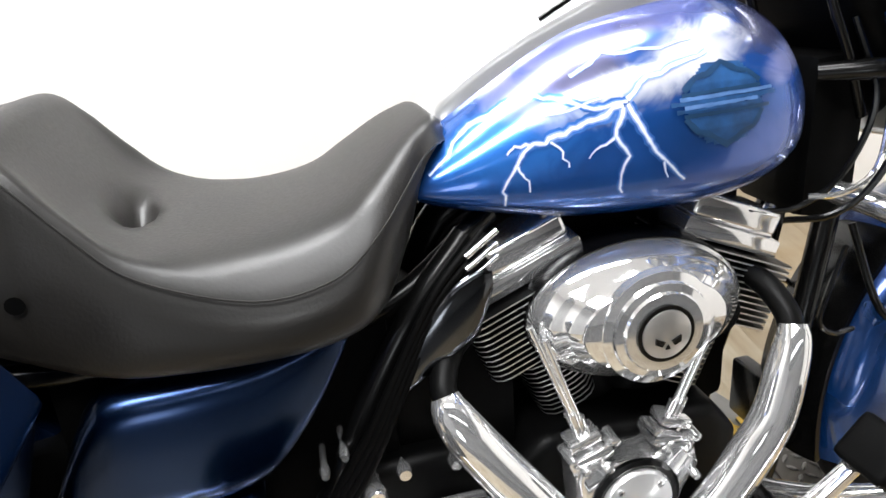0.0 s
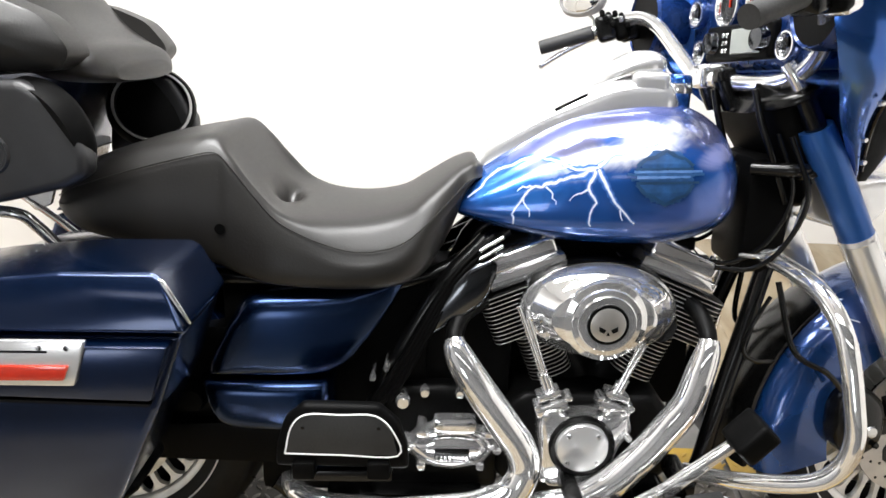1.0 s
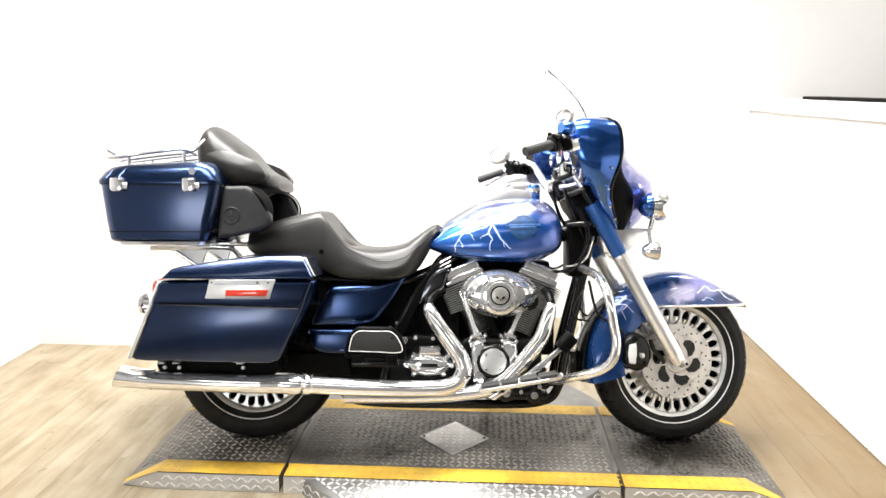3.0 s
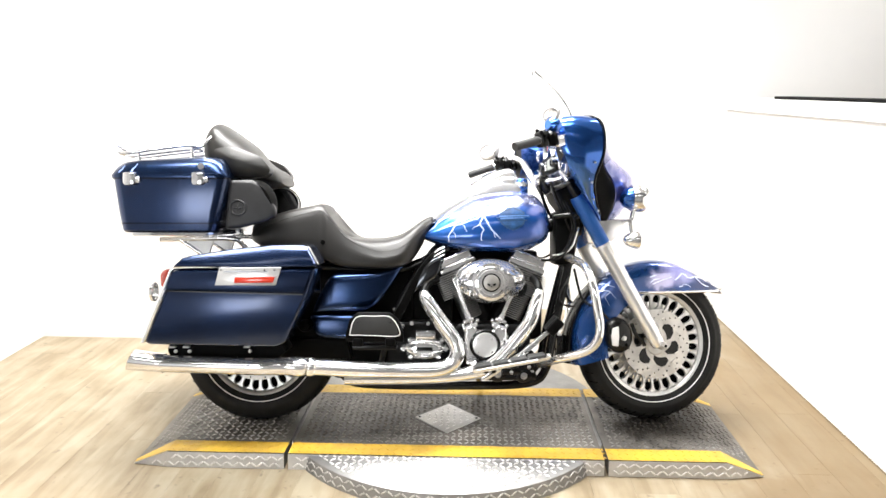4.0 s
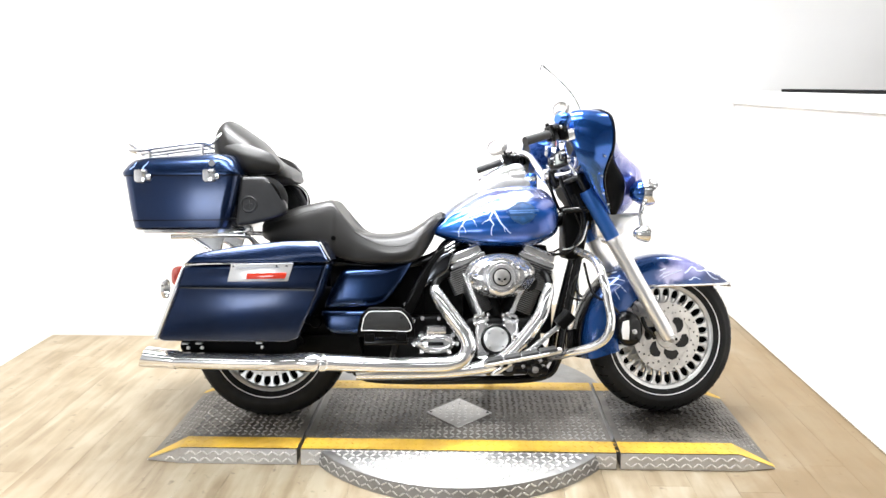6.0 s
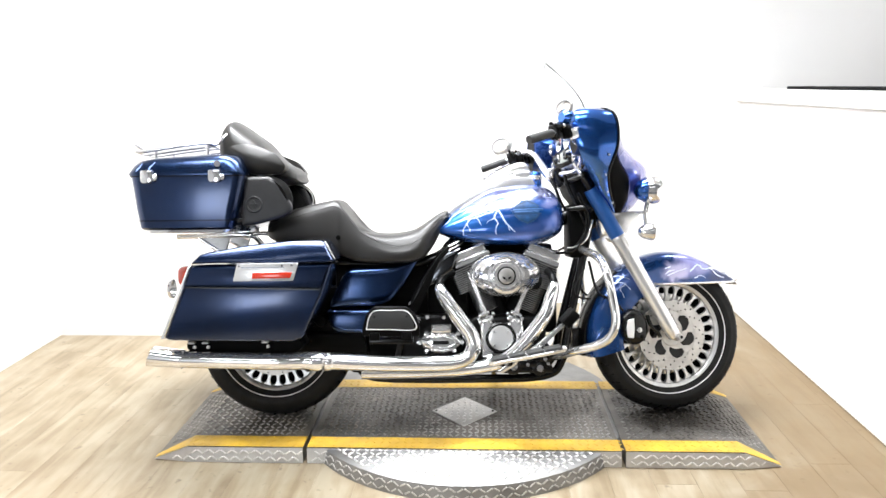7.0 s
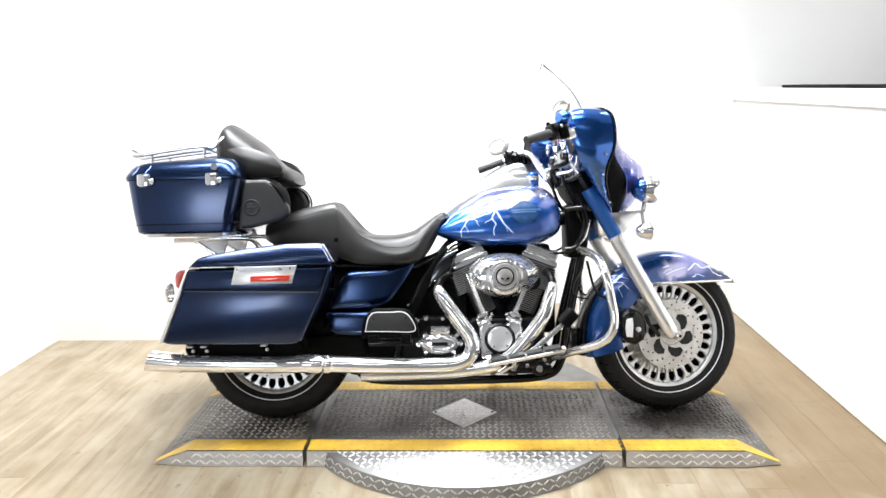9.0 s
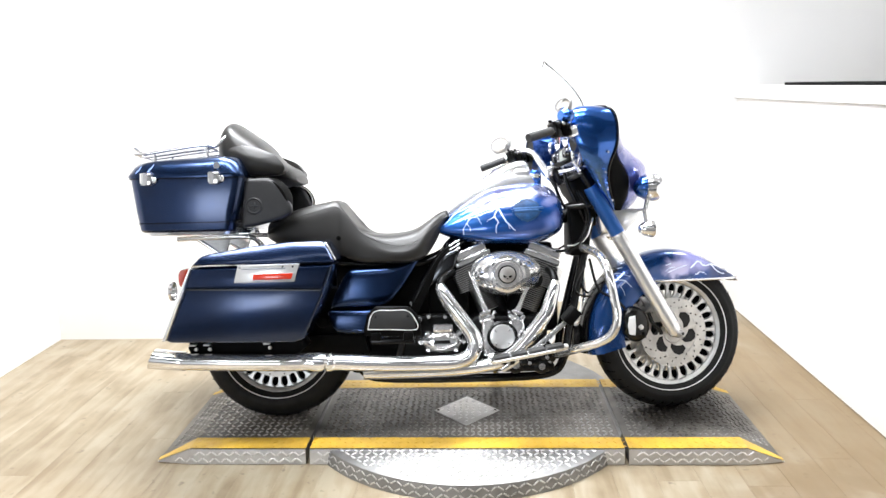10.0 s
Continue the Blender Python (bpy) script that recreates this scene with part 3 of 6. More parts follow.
TANK = [(-0.128, 0.758, 0.08, 0.0058, 0.0062), (-0.12, 0.758, 0.092, 0.0213, 0.0165), (-0.095, 0.757, 0.105, 0.0446, 0.0268), (-0.05, 0.758, 0.118, 0.0785, 0.0422), (0.0, 0.76, 0.129, 0.1116, 0.0556),
        (0.05, 0.764, 0.14, 0.139, 0.069), (0.1, 0.768, 0.148, 0.1575, 0.0793), (0.17, 0.772, 0.155, 0.1682, 0.0855), (0.24, 0.775, 0.157, 0.1701, 0.0876), (0.3, 0.778, 0.15, 0.1585, 0.0814),
        (0.348, 0.783, 0.132, 0.13, 0.067), (0.378, 0.788, 0.102, 0.0875, 0.0494), (0.394, 0.792, 0.055, 0.0399, 0.0247)]
tank = part("fuel_tank", tank_body(TANK), AIRTANK, bike, "glossy blue fuel tank airbrushed with clouds and lightning")

# seat
SEAT = [(-0.812, 0.79, 0.775, 0.05, 0.745, 0.06), (-0.79, 0.808, 0.785, 0.12, 0.735, 0.13), (-0.74, 0.832, 0.808, 0.155, 0.715, 0.165), (-0.65, 0.862, 0.838, 0.168, 0.700, 0.178), (-0.56, 0.880, 0.862, 0.170, 0.685, 0.185),
        (-0.515, 0.884, 0.870, 0.165, 0.670, 0.19), (-0.490, 0.842, 0.852, 0.172, 0.660, 0.195), (-0.450, 0.780, 0.803, 0.180, 0.645, 0.20), (-0.40, 0.752, 0.755, 0.188, 0.637, 0.205), (-0.30, 0.747, 0.716, 0.190, 0.632, 0.205),
        (-0.22, 0.760, 0.722, 0.182, 0.636, 0.195), (-0.17, 0.788, 0.755, 0.165, 0.655, 0.172), (-0.130, 0.816, 0.790, 0.128, 0.710, 0.128), (-0.105, 0.830, 0.811, 0.100, 0.760, 0.096), (-0.084, 0.836, 0.822, 0.082, 0.790, 0.076), (-0.068, 0.826, 0.816, 0.062, 0.800, 0.056)]
rings = []
for x, zt, ze, we, zb, wb in curve(SEAT, 6):
    half = [(0, zt), (we * 0.5, zt - (zt - ze) * 0.08), (we * 0.82, zt - (zt - ze) * 0.36), (we * 0.97, ze - 0.004), (we + 0.008, ze - 0.028 * min(1, (ze - zb) / 0.06)), (wb * 0.5 + we * 0.5 + 0.008, zb + (ze - zb) * 0.48), (wb, zb + 0.014), (wb - 0.02, zb), (wb * 0.5, zb - 0.002)]
    ring = [(y, z) for y, z in half] + [(0, zb - 0.002)] + [(-y, z) for y, z in reversed(half[1:])]
    rings.append([(x, p[0], p[1]) for p in curve(ring, 3, closed=True)])
bm = loft(rings)
for v in bm.verts:
    q = ((v.co.x + 0.428) / 0.016) ** 2 + ((v.co.y + 0.01) / 0.035) ** 2
    if v.co.z > 0.72:
        v.co.z -= 0.075 * math.exp(-q)
seat = part("seat", bm, VINYL, bike, "black vinyl two-up touring saddle", sharp=60)

PIPING = mat("vinyl_welt", (0.014, 0.013, 0.012), 0.35, var=0.1, scale=30)
for s in (-1, 1):
    rows = [r for r in curve(SEAT, 3) if -0.80 < r[0] < -0.075]
    part("welt", tube([(r[0], s * (r[3] + 0.0085), r[2] - 0.0135) for r in rows], 0.0012, 6, 2), PIPING, seat, "raised vinyl welt")
part("side_badge", lathe([(0, 0.004), (0.007, 0.003), (0.009, 0)], (-0.505, -0.196, 0.735), "y", 14), MATT, seat)

# saddlebags
def saddlebag(side):
    s = side
    bag = empty("saddlebag", bike)
    yo, yi = s * 0.445, s * 0.24
    body = [(-0.99, 0.648), (-0.495, 0.650), (-0.53, 0.545), (-0.605, 0.385), (-0.64, 0.372), (-1.08, 0.380), (-1.098, 0.392)]
    b = slab(body, yi, yo, 0.016, 3)
    for v in b.verts:
        if abs(v.co.y) > 0.35:
            k = (v.co.z - 0.38) / 0.27
            v.co.y += s * (0.020 * math.sin(math.pi * min(max(k, 0), 1) ** 0.8) - 0.012)
    part("body", b, NAVY, bag, "dark blue gloss saddlebag shell")
    # raised upper band above a shallow crease
    band = [(-0.985, 0.643), (-0.505, 0.645), (-0.532, 0.565), (-1.008, 0.578)]
    part("band", slab(band, s * 0.43, s * 0.466, 0.008, 2), NAVY, bag)
    part("crease", slab([(-1.0085, 0.5745), (-0.534, 0.5615), (-0.536, 0.5575), (-1.010, 0.5705)], s * 0.43, s * 0.4635, 0.0), BLACK, bag, "thin dark crease", smooth=False)
    lid = [(-0.992, 0.655), (-0.488, 0.656), (-0.492, 0.668), (-0.522, 0.722), (-0.535, 0.730), (-0.66, 0.729), (-0.80, 0.716), (-0.93, 0.695), (-0.962, 0.686)]
    b = slab(lid, yi, s * 0.447, 0.018, 4)
    for v in b.verts:
        if abs(v.co.y) > 0.35:
            k = max(0, (v.co.z - 0.665) / 0.065)
            v.co.y -= s * 0.035 * k
    ld = part("lid", b, NAVY, bag, "dark blue hinged lid")
    # satin strip for the reflection along the lid's glossy front chamfer
    part("lid_edge_gloss", slab([(-0.489, 0.664), (-0.483, 0.664), (-0.516, 0.726), (-0.524, 0.727)], s * 0.424, s * 0.430, 0.0015, 1), SATIN, ld, "pale strip standing in for the gloss along the front edge")
    part("rear_strip", slab([(-1.000, 0.648), (-0.990, 0.648), (-1.092, 0.388), (-1.106, 0.388)], s * 0.30, s * 0.452, 0.003, 1), CHROME, bag, "bright edge strip")
    # badge with a red reflector
    bd = part("reflector_badge", slab([(-0.838, 0.592), (-0.822, 0.655), (-0.606, 0.656), (-0.626, 0.592)], s * 0.464, s * 0.474, 0.004, 2), BRIGHT, bag, "chrome badge with a red reflector")
    part("reflector", slab([(-0.770, 0.601), (-0.768, 0.622), (-0.628, 0.623), (-0.636, 0.602)], s * 0.472, s * 0.479, 0.003, 2), RED, bd, "red reflector")
    part("groove", slab([(-0.806, 0.639), (-0.806, 0.642), (-0.655, 0.6425), (-0.655, 0.6395)], s * 0.472, s * 0.4746, 0.0), DARKCHROME, bd, "thin engraved line", smooth=False)
    for x in (-0.815, -0.665, -0.63):
        part("screw", lathe([(0, 0.003), (0.004, 0.002), (0.004, 0)], (x, s * 0.474, 0.646), "y", 10), MATT, bd)
    return bag


saddlebag(-1)
saddlebag(1)

# tour case
case = empty("tour_case", bike)
def frustum(name, zs, material, label, parent, bev=0.02):
    """Stacked rounded rectangles: rows of (z, x rear, x front, half width, corner)."""
    rings = []
    for z, xr, xf, hw, c in zs:
        ring = []
        for cx, cy, a0 in ((xf - c, hw - c, 0), (xr + c, hw - c, 90), (xr + c, -hw + c, 180), (xf - c, -hw + c, 270)):
            for k in range(6):
                a = radians(a0 + 90 * k / 5)
                ring.append((cx + c * math.cos(a), cy + c * math.sin(a), z))
        rings.append(ring)
    return part(name, loft(rings), material, parent, label)

frustum("lower_shell", [(0.774, -1.224, -0.884, 0.298, 0.03), (0.782, -1.232, -0.877, 0.308, 0.035), (0.85, -1.243, -0.861, 0.318, 0.04), (0.965, -1.256, -0.832, 0.325, 0.04), (0.972, -1.258, -0.831, 0.325, 0.04)], NAVY, "dark blue lower shell", case)
lid_shell = frustum("upper_shell", [(0.974, -1.262, -0.828, 0.330, 0.045), (0.982, -1.268, -0.828, 0.332, 0.05), (0.990, -1.264, -0.832, 0.331, 0.05), (1.015, -1.252, -0.843, 0.326, 0.06), (1.033, -1.238, -0.856, 0.316, 0.07), (1.042, -1.208, -0.874, 0.292, 0.08), (1.047, -1.14, -0.900, 0.245, 0.08), (1.049, -1.06, -0.93, 0.20, 0.05)], MIDBLUE, "deep blue lid", case)
for v in lid_shell.data.vertices:
    v.co.z += max(0.0, v.co.z - 0.99) / 0.06 * (v.co.x + 1.16) * 0.055
frustum("seam_strip", [(0.9705, -1.261, -0.829, 0.3285, 0.04), (0.9745, -1.261, -0.829, 0.3285, 0.04)], BLACK, "thin black seam", case)
frustum("crease", [(0.806, -1.240, -0.858, 0.3150, 0.04), (0.809, -1.2405, -0.8575, 0.3154, 0.04)], BLACK, "thin dark crease", case)
frustum("base_tray", [(0.760, -1.205, -0.90, 0.292, 0.03), (0.763, -1.212, -0.892, 0.302, 0.03), (0.773, -1.214, -0.885, 0.304, 0.03)], CHROME, "chrome base tray", case)
for xc in (-1.179, -0.932):
    for s in (-1, 1):
        lt = part("latch", slab([(xc - 0.022, 0.992), (xc + 0.018, 0.996), (xc + 0.022, 0.955), (xc + 0.012, 0.945), (xc - 0.015, 0.945), (xc - 0.022, 0.955)], s * 0.325, s * 0.352, 0.006, 2), CHROME, case, "chrome latch")
        part("hook", box((xc + 0.026, s * 0.333, 0.966), (0.012, 0.012, 0.022), 0.003, 1), CHROME, lt)
for s in (-1, 1):
    part("knob", lathe([(0.0, 0.012), (0.010, 0.010), (0.012, 0.0)], (-0.925, s * 0.333, 1.016), "y", 16), CHROME, case)

# luggage rack on the case
rack = empty("luggage_rack", bike)
for s in (-1, 1):
    part("rail", tube([(-1.27, s * 0.10, 1.075), (-1.285, s * 0.2, 1.105), (-1.262, s * 0.22, 1.072), (-1.14, s * 0.215, 1.088), (-1.01, s * 0.21, 1.104), (-0.965, s * 0.20, 1.100), (-0.925, s * 0.18, 1.142), (-0.905, s * 0.12, 1.135)], 0.0068), CHROME, rack)
    part("rail", tube([(-1.25, s * 0.16, 1.066), (-1.10, s * 0.16, 1.085), (-1.0, s * 0.16, 1.095)], 0.0055), CHROME, rack)
    for x in (-1.2, -1.0):
        part("post", rod((x, s * 0.20, 1.01), (x, s * 0.20, 1.09), 0.006), CHROME, rack)
for y in (-0.07, 0.07):
    part("rail", tube([(-1.26, y, 1.066), (-1.10, y, 1.086), (-0.99, y, 1.096)], 0.0045), CHROME, rack)
part("rail", tube([(-1.26, -0.19, 1.068), (-1.27, 0, 1.066), (-1.26, 0.19, 1.068)], 0.0055), CHROME, rack)
part("rail", rod((-1.0, -0.2, 1.098), (-1.0, 0.2, 1.098), 0.005), CHROME, rack)

# passenger backrest and speaker pods
back = empty("backrest", bike)
BR = [(-0.985, 0, 1.09, 0.10, 0.02, 0.03), (-0.965, 0, 1.10, 0.16, 0.06, 0.06), (-0.945, 0, 1.10, 0.19, 0.096, 0.08), (-0.925, 0, 1.095, 0.20, 0.111, 0.09), (-0.90, 0, 1.085, 0.21, 0.107, 0.09), (-0.86, 0, 1.06, 0.215, 0.103, 0.085), (-0.81, 0, 1.03, 0.215, 0.095, 0.065),
      (-0.765, 0, 1.0, 0.21, 0.068, 0.045), (-0.72, 0, 0.985, 0.20, 0.048, 0.03), (-0.69, 0, 0.978, 0.18, 0.040, 0.022), (-0.673, 0, 0.972, 0.13, 0.020, 0.012)]
part("cushion", superloft(BR, 32, 6, 2.6), VINYL, back, "padded black vinyl backrest")
for s in (-1, 1):
    part("wing", pillow([(-0.915, 1.086), (-0.886, 1.021), (-0.850, 0.986), (-0.784, 0.977), (-0.709, 0.982), (-0.690, 1.010), (-0.730, 1.060), (-0.80, 1.088), (-0.86, 1.098)], s * 0.17, s * 0.232, 0.026), VINYL, back, "padded black vinyl side wing")
    pod = part("speaker_pod", slab([(-0.856, 0.785), (-0.838, 0.968), (-0.75, 0.970), (-0.71, 0.945), (-0.668, 0.865), (-0.668, 0.835), (-0.70, 0.815), (-0.80, 0.79)], s * 0.235, s * 0.285, 0.016, 3), PLASTIC, back, "black plastic speaker pod")
    part("emblem", lathe([(0.023, s * 0.0), (0.026, s * 0.004), (0.029, s * 0.004), (0.032, s * 0.0)], (-0.805, s * 0.285, 0.865), "y", 32, caps=False), PLASTIC, pod, "raised round emblem")
    for w, h in ((0.030, 0.006), (0.006, 0.030)):
        part("emblem_bar", box((-0.805, s * 0.286, 0.865), (w, 0.006, h), 0.0015, 1), PLASTIC, pod)
    # loudspeaker ring facing forward
    sp = part("speaker_ring", lathe([(0.062, 0.0), (0.066, 0.014), (0.075, 0.016), (0.080, 0.006), (0.080, -0.03), (0.062, -0.03)], (0, 0, 0), "y", 40, closed=True), MATT, pod, "round black speaker ring")
    rg = part("trim_ring", lathe([(0.0655, 0.012), (0.0665, 0.0185), (0.0705, 0.0185), (0.0715, 0.012)], (0, 0, 0), "y", 48, closed=True), BACKGREY, pod, "thin grey ring round the speaker")
    g = part("speaker_grille", lathe([(0.0, 0.006), (0.04, 0.004), (0.064, 0.0), (0.064, -0.005), (0, -0.005)], (0, 0, 0), "y", 40), MATT, pod, "dark mesh speaker grille")
    for o in (sp, g, rg):
        o.matrix_basis = pose(-0.752, s * 0.222, 0.890, 0, 0, -90 - s * 66) @ pose(0, 0, 0, 15, 0, 0) @ Matrix.Diagonal((1.12, 1, 1.06, 1))

# side cover, rear fender, tail
def side_panel(rows, label):
    """Rows of (x, z low, z high): a rounded painted cover standing off the frame."""
    return part("side_cover", superloft([(x, -0.10, (lo + hi) / 2, w, (hi - lo) / 2, (hi - lo) / 2) for x, lo, hi, w in rows], 48, 6, 5.0), MIDBLUE, bike, label)


side_panel([(-0.556, 0.458, 0.462, 0.046), (-0.545, 0.457, 0.486, 0.066), (-0.530, 0.456, 0.520, 0.078), (-0.505, 0.456, 0.568, 0.084), (-0.480, 0.456, 0.604, 0.087), (-0.455, 0.457, 0.618, 0.089), (-0.40, 0.459, 0.622, 0.090), (-0.35, 0.464, 0.624, 0.088), (-0.31, 0.480, 0.626, 0.083), (-0.27, 0.524, 0.630, 0.073), (-0.24, 0.566, 0.634, 0.062), (-0.212, 0.616, 0.640, 0.048), (-0.198, 0.636, 0.642, 0.03)], "glossy deep blue side cover")
side_panel([(-0.572, 0.440, 0.444, 0.045), (-0.556, 0.418, 0.454, 0.070), (-0.54, 0.376, 0.456, 0.080), (-0.51, 0.355, 0.457, 0.085), (-0.42, 0.350, 0.457, 0.087), (-0.35, 0.352, 0.456, 0.080), (-0.332, 0.372, 0.444, 0.05)], "glossy deep blue lower side cover")
part("shock_cap", lathe([(0, -0.165), (0.020, -0.163), (0.025, -0.152), (0.025, -0.10)], (-0.585, 0, 0.405), "y", 28), MATT, bike, "round black shock cap")

# rear fender, tail, black frame behind the covers
b = bmesh.new()
rings = []
for k in range(22):
    a = radians(40 + 150 * k / 21)
    c, s = math.cos(a), math.sin(a)
    ring = []
    for y, r in ((-0.105, 0.25), (-0.108, 0.30), (-0.10, 0.335), (-0.07, 0.350), (0, 0.356), (0.07, 0.350), (0.10, 0.335), (0.108, 0.30), (0.105, 0.25), (0.10, 0.25), (0.10, 0.30), (0.09, 0.328), (0, 0.345), (-0.09, 0.328), (-0.10, 0.30), (-0.10, 0.25)):
        ring.append((-0.790 + r * c, y, 0.315 + r * s))
    rings.append(ring)
part("rear_fender", loft(rings), NAVY, bike, "dark blue rear fender")
tail = part("tail_lamp", superloft([(-1.190, 0, 0.580, 0.02, 0.016, 0.016), (-1.178, 0, 0.580, 0.055, 0.040, 0.040), (-1.12, 0, 0.580, 0.062, 0.048, 0.048)], 24, 4, 3), RED, bike, "red tail lamp lens")
part("bezel", lathe([(0.06, 0), (0.068, 0.0), (0.068, 0.03), (0.06, 0.03)], (-1.135, 0, 0.580), "x", 32, (1.05, 0.84), closed=True), CHROME, tail)
part("signal_bar", tube([(-1.10, -0.20, 0.545), (-1.11, 0, 0.545), (-1.10, 0.20, 0.545)], 0.008), CHROME, bike, "chrome turn signal bar")
for s in (-1, 1):
    sg = part("rear_turn_signal", lathe([(0.0, 0.0), (0.020, 0.004), (0.030, 0.02), (0.034, 0.035), (0.036, 0.037), (0.036, 0.042)], (-1.105, s * 0.205, 0.545), "x", 28), BLACK, bike, "bullet turn signal")
    ring = part("bezel", lathe([(0.030, -0.030), (0.037, -0.030), (0.037, -0.020), (0.03, -0.020)], (-1.125, s * 0.205, 0.545), "x", 28, closed=True), CHROME, sg)
    part("lens", lathe([(0.0, -0.008), (0.02, -0.006), (0.031, 0.0)], (-1.155, s * 0.205, 0.545), "x", 24), SATIN, sg)

frame_root = empty("frame", bike)
for s in (-1, 1):
    part("down_tube", tube([(0.505, s * 0.028, 0.80), (0.485, s * 0.05, 0.70), (0.405, s * 0.085, 0.36), (0.375, s * 0.09, 0.22), (0.31, s * 0.095, 0.165), (0.1, s * 0.1, 0.155), (-0.35, s * 0.11, 0.165), (-0.45, s * 0.11, 0.21)], 0.017), BLACK, frame_root)
    part("seat_tube", tube([(-0.06, s * 0.10, 0.70), (-0.15, s * 0.12, 0.60), (-0.24, s * 0.12, 0.42), (-0.30, s * 0.11, 0.20)], 0.017), BLACK, frame_root)
    part("seat_rail", tube([(-0.02, s * 0.06, 0.71), (-0.2, s * 0.12, 0.625), (-0.5, s * 0.14, 0.635), (-0.75, s * 0.14, 0.66)], 0.014), BLACK, frame_root)
    part("swing_arm", slab([(-0.86, 0.285), (-0.86, 0.345), (-0.42, 0.36), (-0.40, 0.27)], s * 0.115, s * 0.15, 0.01, 2), MATT, frame_root)
    # drawn deeper than a support needs, to fill the gap above the muffler black
    part("bag_support", slab([(-1.06, 0.340), (-1.05, 0.370), (-0.64, 0.372), (-0.62, 0.335), (-0.66, 0.300), (-1.04, 0.305)], s * 0.20, s * 0.325, 0.006, 1), MATT, frame_root, "black saddlebag support filling the gap above the muffler")
    part("shock", tube([(-0.70, s * 0.165, 0.36), (-0.60, s * 0.165, 0.62)], 0.026), BLACK, frame_root)
    for x in (-1.03, -0.98, -0.76):
        part("bracket", box((x, s * 0.345, 0.357), (0.024, 0.02, 0.007), 0.002, 1), STEEL, frame_root, "small steel bracket")
        part("bolt", lathe([(0, -0.006), (0.006, -0.005), (0.007, 0.004)], (x + 0.012, s * 0.352, 0.342), "y", 10), STEEL, frame_root)
part("backbone", tube([(0.52, 0, 0.86), (0.40, 0, 0.80), (0.1, 0, 0.745), (-0.05, 0, 0.70), (-0.10, 0, 0.62)], 0.03), BLACK, frame_root)
part("head_tube", rod((0.545, 0, 0.80), (0.475, 0, 0.945), 0.035, 20), BLACK, frame_root)
part("battery_box", box((-0.31, 0, 0.48), (0.30, 0.19, 0.30), 0.015), MATT, frame_root)
part("inner_fender", box((-0.42, 0, 0.58), (0.22, 0.26, 0.13), 0.02), MATT, frame_root)
part("belt_guard", box((-0.58, -0.06, 0.44), (0.16, 0.14, 0.20), 0.03), MATT, frame_root)
part("lower_frame_box", box((-0.36, 0, 0.27), (0.24, 0.22, 0.17), 0.02), MATT, frame_root)
part("oil_pan", box((-0.10, 0, 0.50), (0.20, 0.17, 0.26), 0.02), MATT, frame_root)
part("engine_mount", box((0.175, 0.03, 0.49), (0.40, 0.05, 0.34), 0.02), MATT, frame_root)
part("coil_cover", box((0.15, 0.02, 0.668), (0.40, 0.10, 0.055), 0.015), MATT, frame_root)
part("steering_damper", box((0.455, 0, 0.745), (0.085, 0.15, 0.22), 0.02), MATT, frame_root)
part("regulator", box((0.44, 0, 0.30), (0.03, 0.12, 0.10), 0.006), BLACK, frame_root)
# bolts and links round the lower seat tube
for x, z, y, r in ((-0.205, 0.405, -0.145, 0.014), (-0.165, 0.412, -0.12, 0.010), (-0.33, 0.352, -0.2, 0.014), (-0.235, 0.47, -0.14, 0.006), (-0.26, 0.45, -0.14, 0.006), (-0.10, 0.41, -0.12, 0.009)):
    part("bolt", lathe([(0, -0.016), (r * 0.75, -0.016), (r, -0.010), (r, 0), (r * 0.7, 0.0), (r * 0.7, 0.05)], (x, y, z), "y", 12), CHROME, frame_root)
for k in range(4):
    part("cable", tube([(-0.05, -0.135 - 0.004 * k, 0.715 - 0.014 * k), (-0.12, -0.15, 0.645 - 0.012 * k), (-0.20, -0.15, 0.50 - 0.015 * k), (-0.26 + 0.01 * k, -0.14, 0.40)], 0.005), MATT, frame_root)
for z in (0.715, 0.70, 0.685):
    part("clip", tube([(-0.035, -0.14, z), (-0.075, -0.15, z - 0.022)], 0.0035), CHROME, frame_root)

# heat deflector: a dark leaf-shaped panel
part("heat_deflector", superloft([(-0.175, -0.145, 0.525, 0.004, 0.006, 0.004), (-0.14, -0.148, 0.568, 0.007, 0.034, 0.022), (-0.10, -0.15, 0.612, 0.009, 0.042, 0.040), (-0.065, -0.15, 0.640, 0.007, 0.034, 0.040), (-0.045, -0.148, 0.660, 0.003, 0.012, 0.012)], 20, 6, 2.2), DARKCHROME, bike, "smoked chrome heat deflector")

# ---- engine ----
engine = empty("engine", bike)
CRANK = Vector((0.158, 0, 0.30))
FINMAT = mat("black_engine_enamel", (0.0025, 0.0025, 0.0025), 0.4, var=0.2, scale=30, spec=0.13)
FINEDGE = mat("machined_fin_edge", (0.62, 0.62, 0.61), 0.3, metal=0.85, var=0.1, scale=40)
DULLEDGE = mat("dull_fin_edge", (0.42, 0.42, 0.41), 0.32, metal=0.8, var=0.2, scale=40)
part("crankcase", slab([(-0.02, 0.37), (0.02, 0.41), (0.27, 0.41), (0.31, 0.36), (0.31, 0.24), (0.25, 0.185), (0.02, 0.185), (-0.03, 0.24)], -0.125, 0.14, 0.02, 3), FINMAT, engine, "black crankcase")
part("transmission", slab([(-0.27, 0.20), (-0.28, 0.38), (-0.22, 0.42), (-0.05, 0.42), (-0.02, 0.36), (-0.02, 0.20)], -0.12, 0.13, 0.02, 3), FINMAT, engine, "black gearbox housing")
